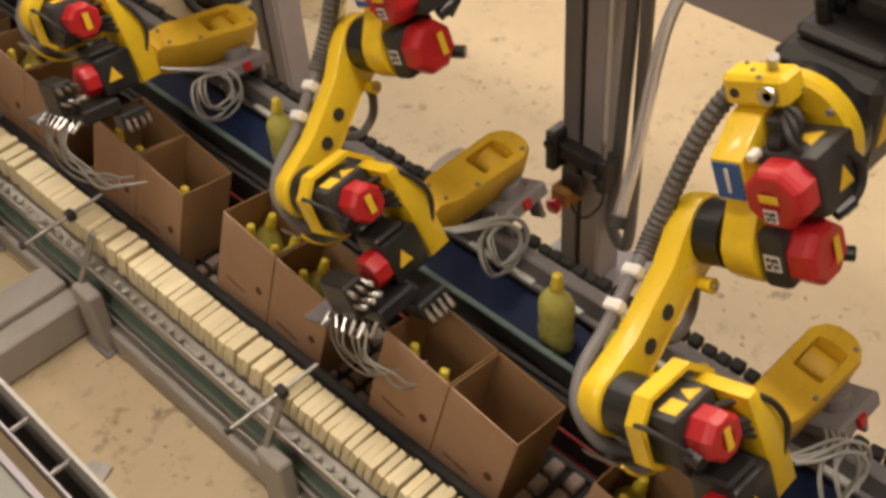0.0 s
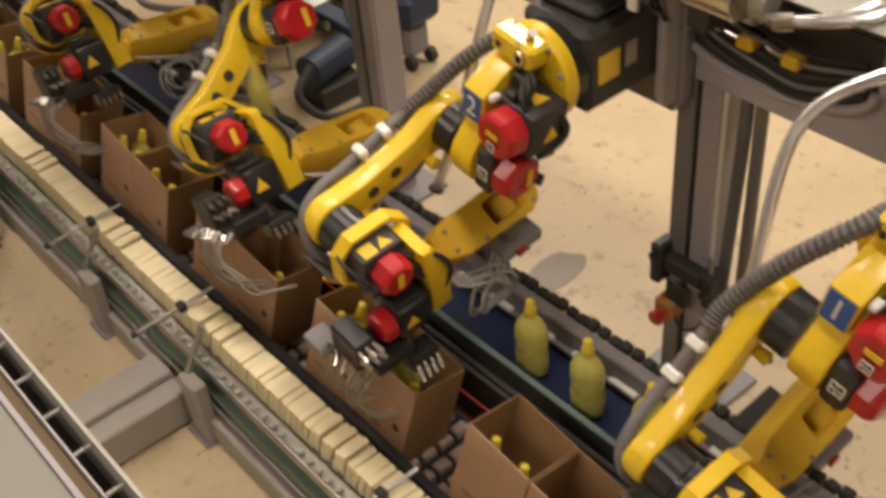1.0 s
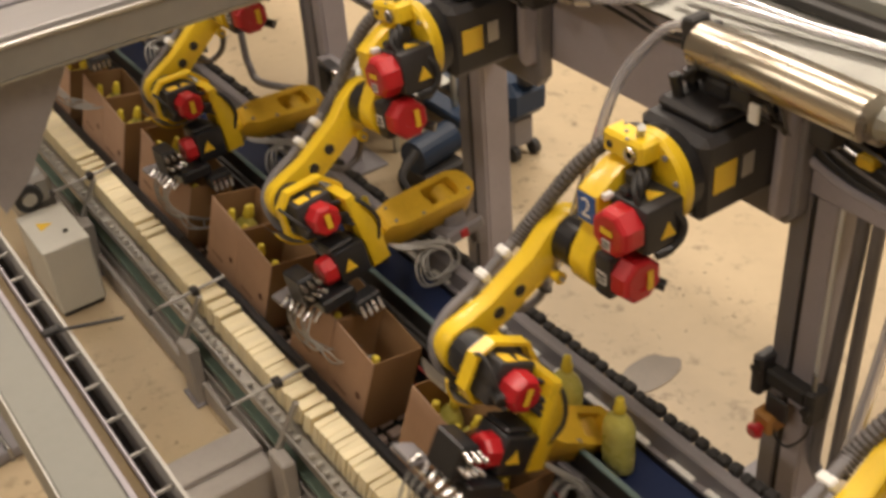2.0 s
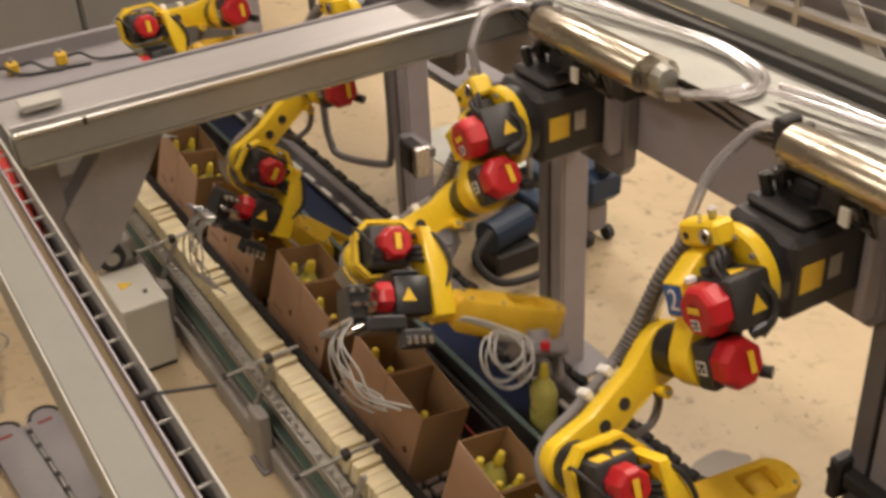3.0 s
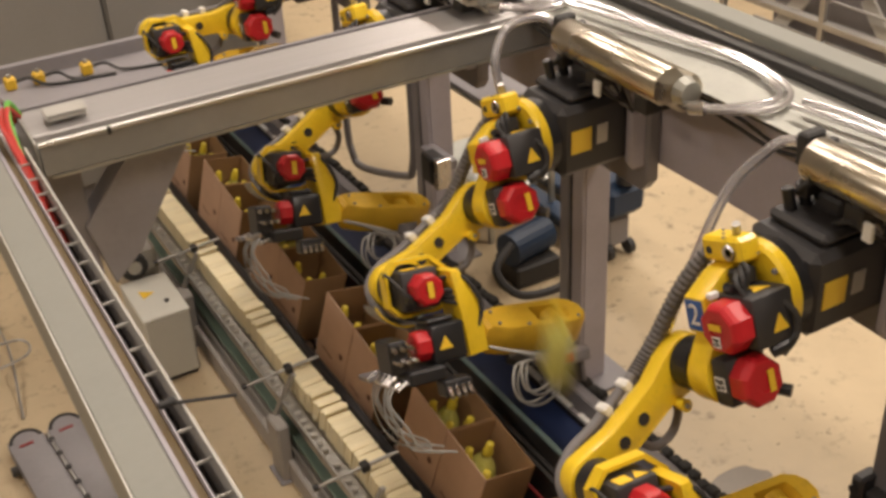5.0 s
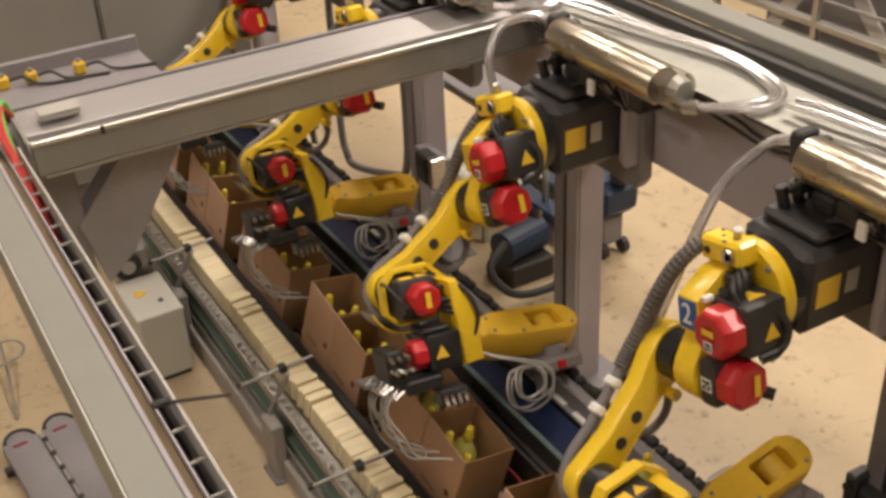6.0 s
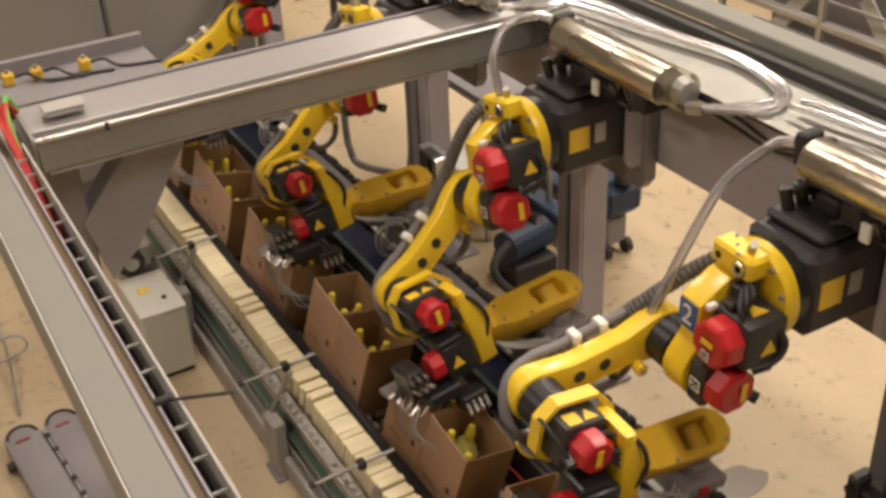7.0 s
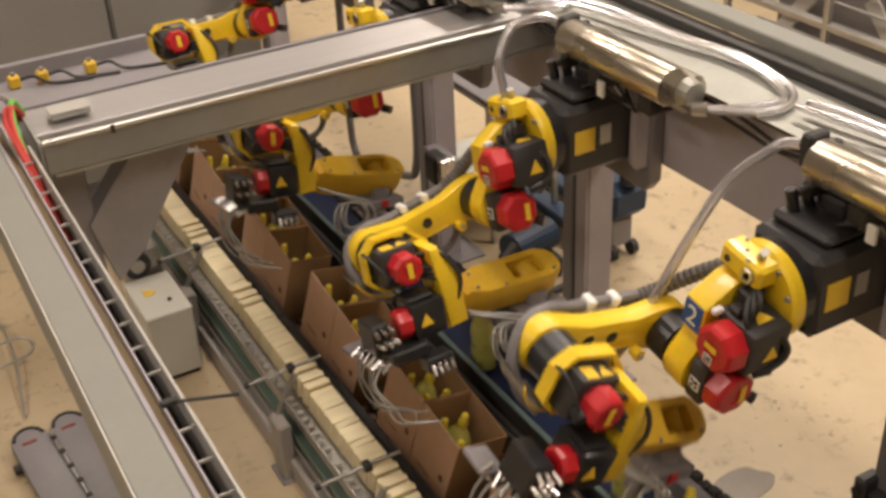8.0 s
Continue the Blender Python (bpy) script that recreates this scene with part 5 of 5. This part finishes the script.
def bottle():
    e = new("bottle")
    bm = bmesh.new()
    lathe(bm, [(0.020, 0), (0.036, 0.003), (0.041, 0.012), (0.043, 0.06), (0.041, 0.10), (0.043, 0.14), (0.041, 0.165), (0.033, 0.187), (0.022, 0.203), (0.016, 0.212), (0.015, 0.218)], None, 24, 0.85, 1.18)
    smooth(part("bottle_body", bm, BOTTLE, e, "translucent yellow plastic bottle"), 50)
    bm = bmesh.new()
    lathe(bm, [(0.017, 0.2185), (0.018, 0.232), (0.014, 0.240), (0.0125, 0.262), (0.009, 0.266)], None, 16)
    smooth(part("cap", bm, CAP, e, "yellow cap"), 50)
    return e


TILT = pose(0, 0, 0, 9.6) @ pose(0, 0, 0, 0, 11.3)


def carton_base(pair, half):
    """The lower near corner of a carton at the start."""
    return Vector((1.264, 1.339 + 0.651 * pair, 0.662)) + (TILT @ Vector((0, -0.2215 * half, -BOX_H)))


CARTONS, BOTTLES = [], []
master_c, master_b = None, None
fill = random.Random(4)
for pair in range(-2, 7):
    for half in range(2):
        place = carton_base(pair, half)
        c = master_c = carton() if master_c is None else master_c
        if CARTONS:
            c = copy_thing(master_c, pose(0, 0, 0))
        c.matrix_basis = Matrix.Translation(place) @ TILT
        n = (2, 0, 3, 2, 2, 1, 4, 3, 2, 1, 3, 2, 4, 2, 3, 4, 2, 3)[(pair + 2) * 2 + half] if pair != 0 else (2, 0)[half]
        words = "open brown cardboard carton, " + ("still empty" if n == 0 else "partly filled with yellow bottles")
        tagged(c, words, "carton", "cartons on the lane")
        CARTONS.append((c, place))
        spots = [(0.052, -0.163), (0.052, -0.060), (0.130, -0.060), (0.130, -0.163)]
        for s in range(n):
            sx, sy = spots[s]
            b = master_b = bottle() if master_b is None else master_b
            if BOTTLES:
                b = copy_thing(master_b, pose(0, 0, 0))
            tagged(b, "yellow plastic detergent bottle with a yellow cap", "bottle", "bottles")
            p = place + (TILT @ Vector((sx, sy, 0.005)))
            turn = pose(0, 0, 0, 0, 0, fill.uniform(-8, 8))
            BOTTLES.append((b, [(t, Matrix.Translation(p + Vector((0, d, 0))) @ TILT @ turn) for t, d in STEPS]))

# bottles that ride on the belt until a robot takes them into a carton
SPEED, BELT_Z = 0.461, 0.4865


def shift(t):
    for (a, u), (b, v) in zip(STEPS, STEPS[1:]):
        if a <= t <= b:
            return u + (v - u) * (t - a) / (b - a)
    return STEPS[-1][1]


def riding(start, take, pair, half, spot):
    """A bottle at y = start at 0 s; taken off at take seconds into a spot of a carton."""
    b = copy_thing(master_b, pose(0, 0, 0))
    tagged(b, "yellow plastic detergent bottle riding on the blue belt", "bottle", "bottles")
    rows = []
    ride = lambda t: pose(1.617, 1.02 * start + SPEED * t - 0.012, BELT_Z, 0, 0, 12)
    t = 0.0
    while t < min(take, 8.0) - 0.01:
        rows.append((round(t, 2), ride(t)))
        t += 0.5
    if take >= 8.0:
        rows.append((8.0, ride(8.0)))
    else:
        rows.append((take, ride(take)))
        p = carton_base(pair, half) + (TILT @ Vector(spot + (0.005,)))
        at = lambda t: Matrix.Translation(p + Vector((0, shift(t), 0))) @ TILT
        up = at(take + 0.3)
        mid = Matrix.Translation((1.50, (ride(take).translation.y + up.translation.y) / 2, 0.92)) @ pose(0, 0, 0, 8, 0, 6)
        over = Matrix.Translation((up.translation.x, up.translation.y, 0.86)) @ TILT
        if take + 0.15 < 8:
            rows.append((round(take + 0.15, 2), mid))
        if take + 0.3 < 8:
            rows.append((round(take + 0.3, 2), over))
        if take + 0.45 < 8:
            rows.append((round(take + 0.45, 2), at(take + 0.45)))
            rows += [(t2, at(t2)) for t2, d in STEPS if t2 > take + 0.452]
        if rows[-1][0] < 8.0:
            rows.append((8.0, rows[-1][1] if take + 0.45 >= 8 else at(8.0)))
    BOTTLES.append((b, rows))


riding(1.083, 1.05, 0, 1, (0.055, -0.148))
riding(0.876, 3.52, 2, 1, (0.118, -0.148))
riding(0.664, 4.05, 2, 1, (0.055, -0.060))
riding(2.14, 0.9, 3, 0, (0.118, -0.060))
riding(1.92, 2.1, 3, 1, (0.118, -0.148))
riding(-0.25, 4.9, 2, 0, (0.118, -0.148))
riding(-0.65, 5.05, 0, 1, (0.118, -0.060))
riding(-0.90, 9.0, 0, 0, (0, 0))
riding(-1.69, 9.0, 0, 0, (0, 0))
riding(-1.95, 9.0, 0, 0, (0, 0))


def motions():
    for (e, turret, arm, fore), rows in zip(ROBOTS, JOINTS):
        table = [(t, joint_pose(*j)) for t, *j in rows]
        walk(turret, [(t, p[0]) for t, p in table])
        walk(arm, [(t, p[1]) for t, p in table])
        walk(fore, [(t, p[2]) for t, p in table])
        # the corrugated hose lifts off the arm as the arm rises
        loop = next(c for c in arm.children if c.name.startswith("loop_hose"))
        walk(loop, [(t, pose(0, 0, 0, 0, 0.3 * (j2 - 42), 0)) for t, j1, j2, j3 in rows])
    # the air hose swings with the arm that it feeds
    for e, pivot in SWAYING:
        walk(e, [(t, Matrix.Translation(pivot) @ Matrix.Rotation(radians(a), 4, Vector((0.533, 0.631, -0.564)))) for t, a in ((0.0, -8), (2.8, -10), (4.2, -9.5), (5.3, -7), (6.0, -6), (7.0, -3), (8.0, 0))])
    walk(STRAND, [(t, pose(0, d / CHAIN_SET, 0)) for t, d in STEPS])
    for c, place in CARTONS:
        walk(c, [(t, Matrix.Translation(place + Vector((0, d, 0))) @ TILT) for t, d in STEPS])
    for b, rows in BOTTLES:
        walk(b, rows)


motions()
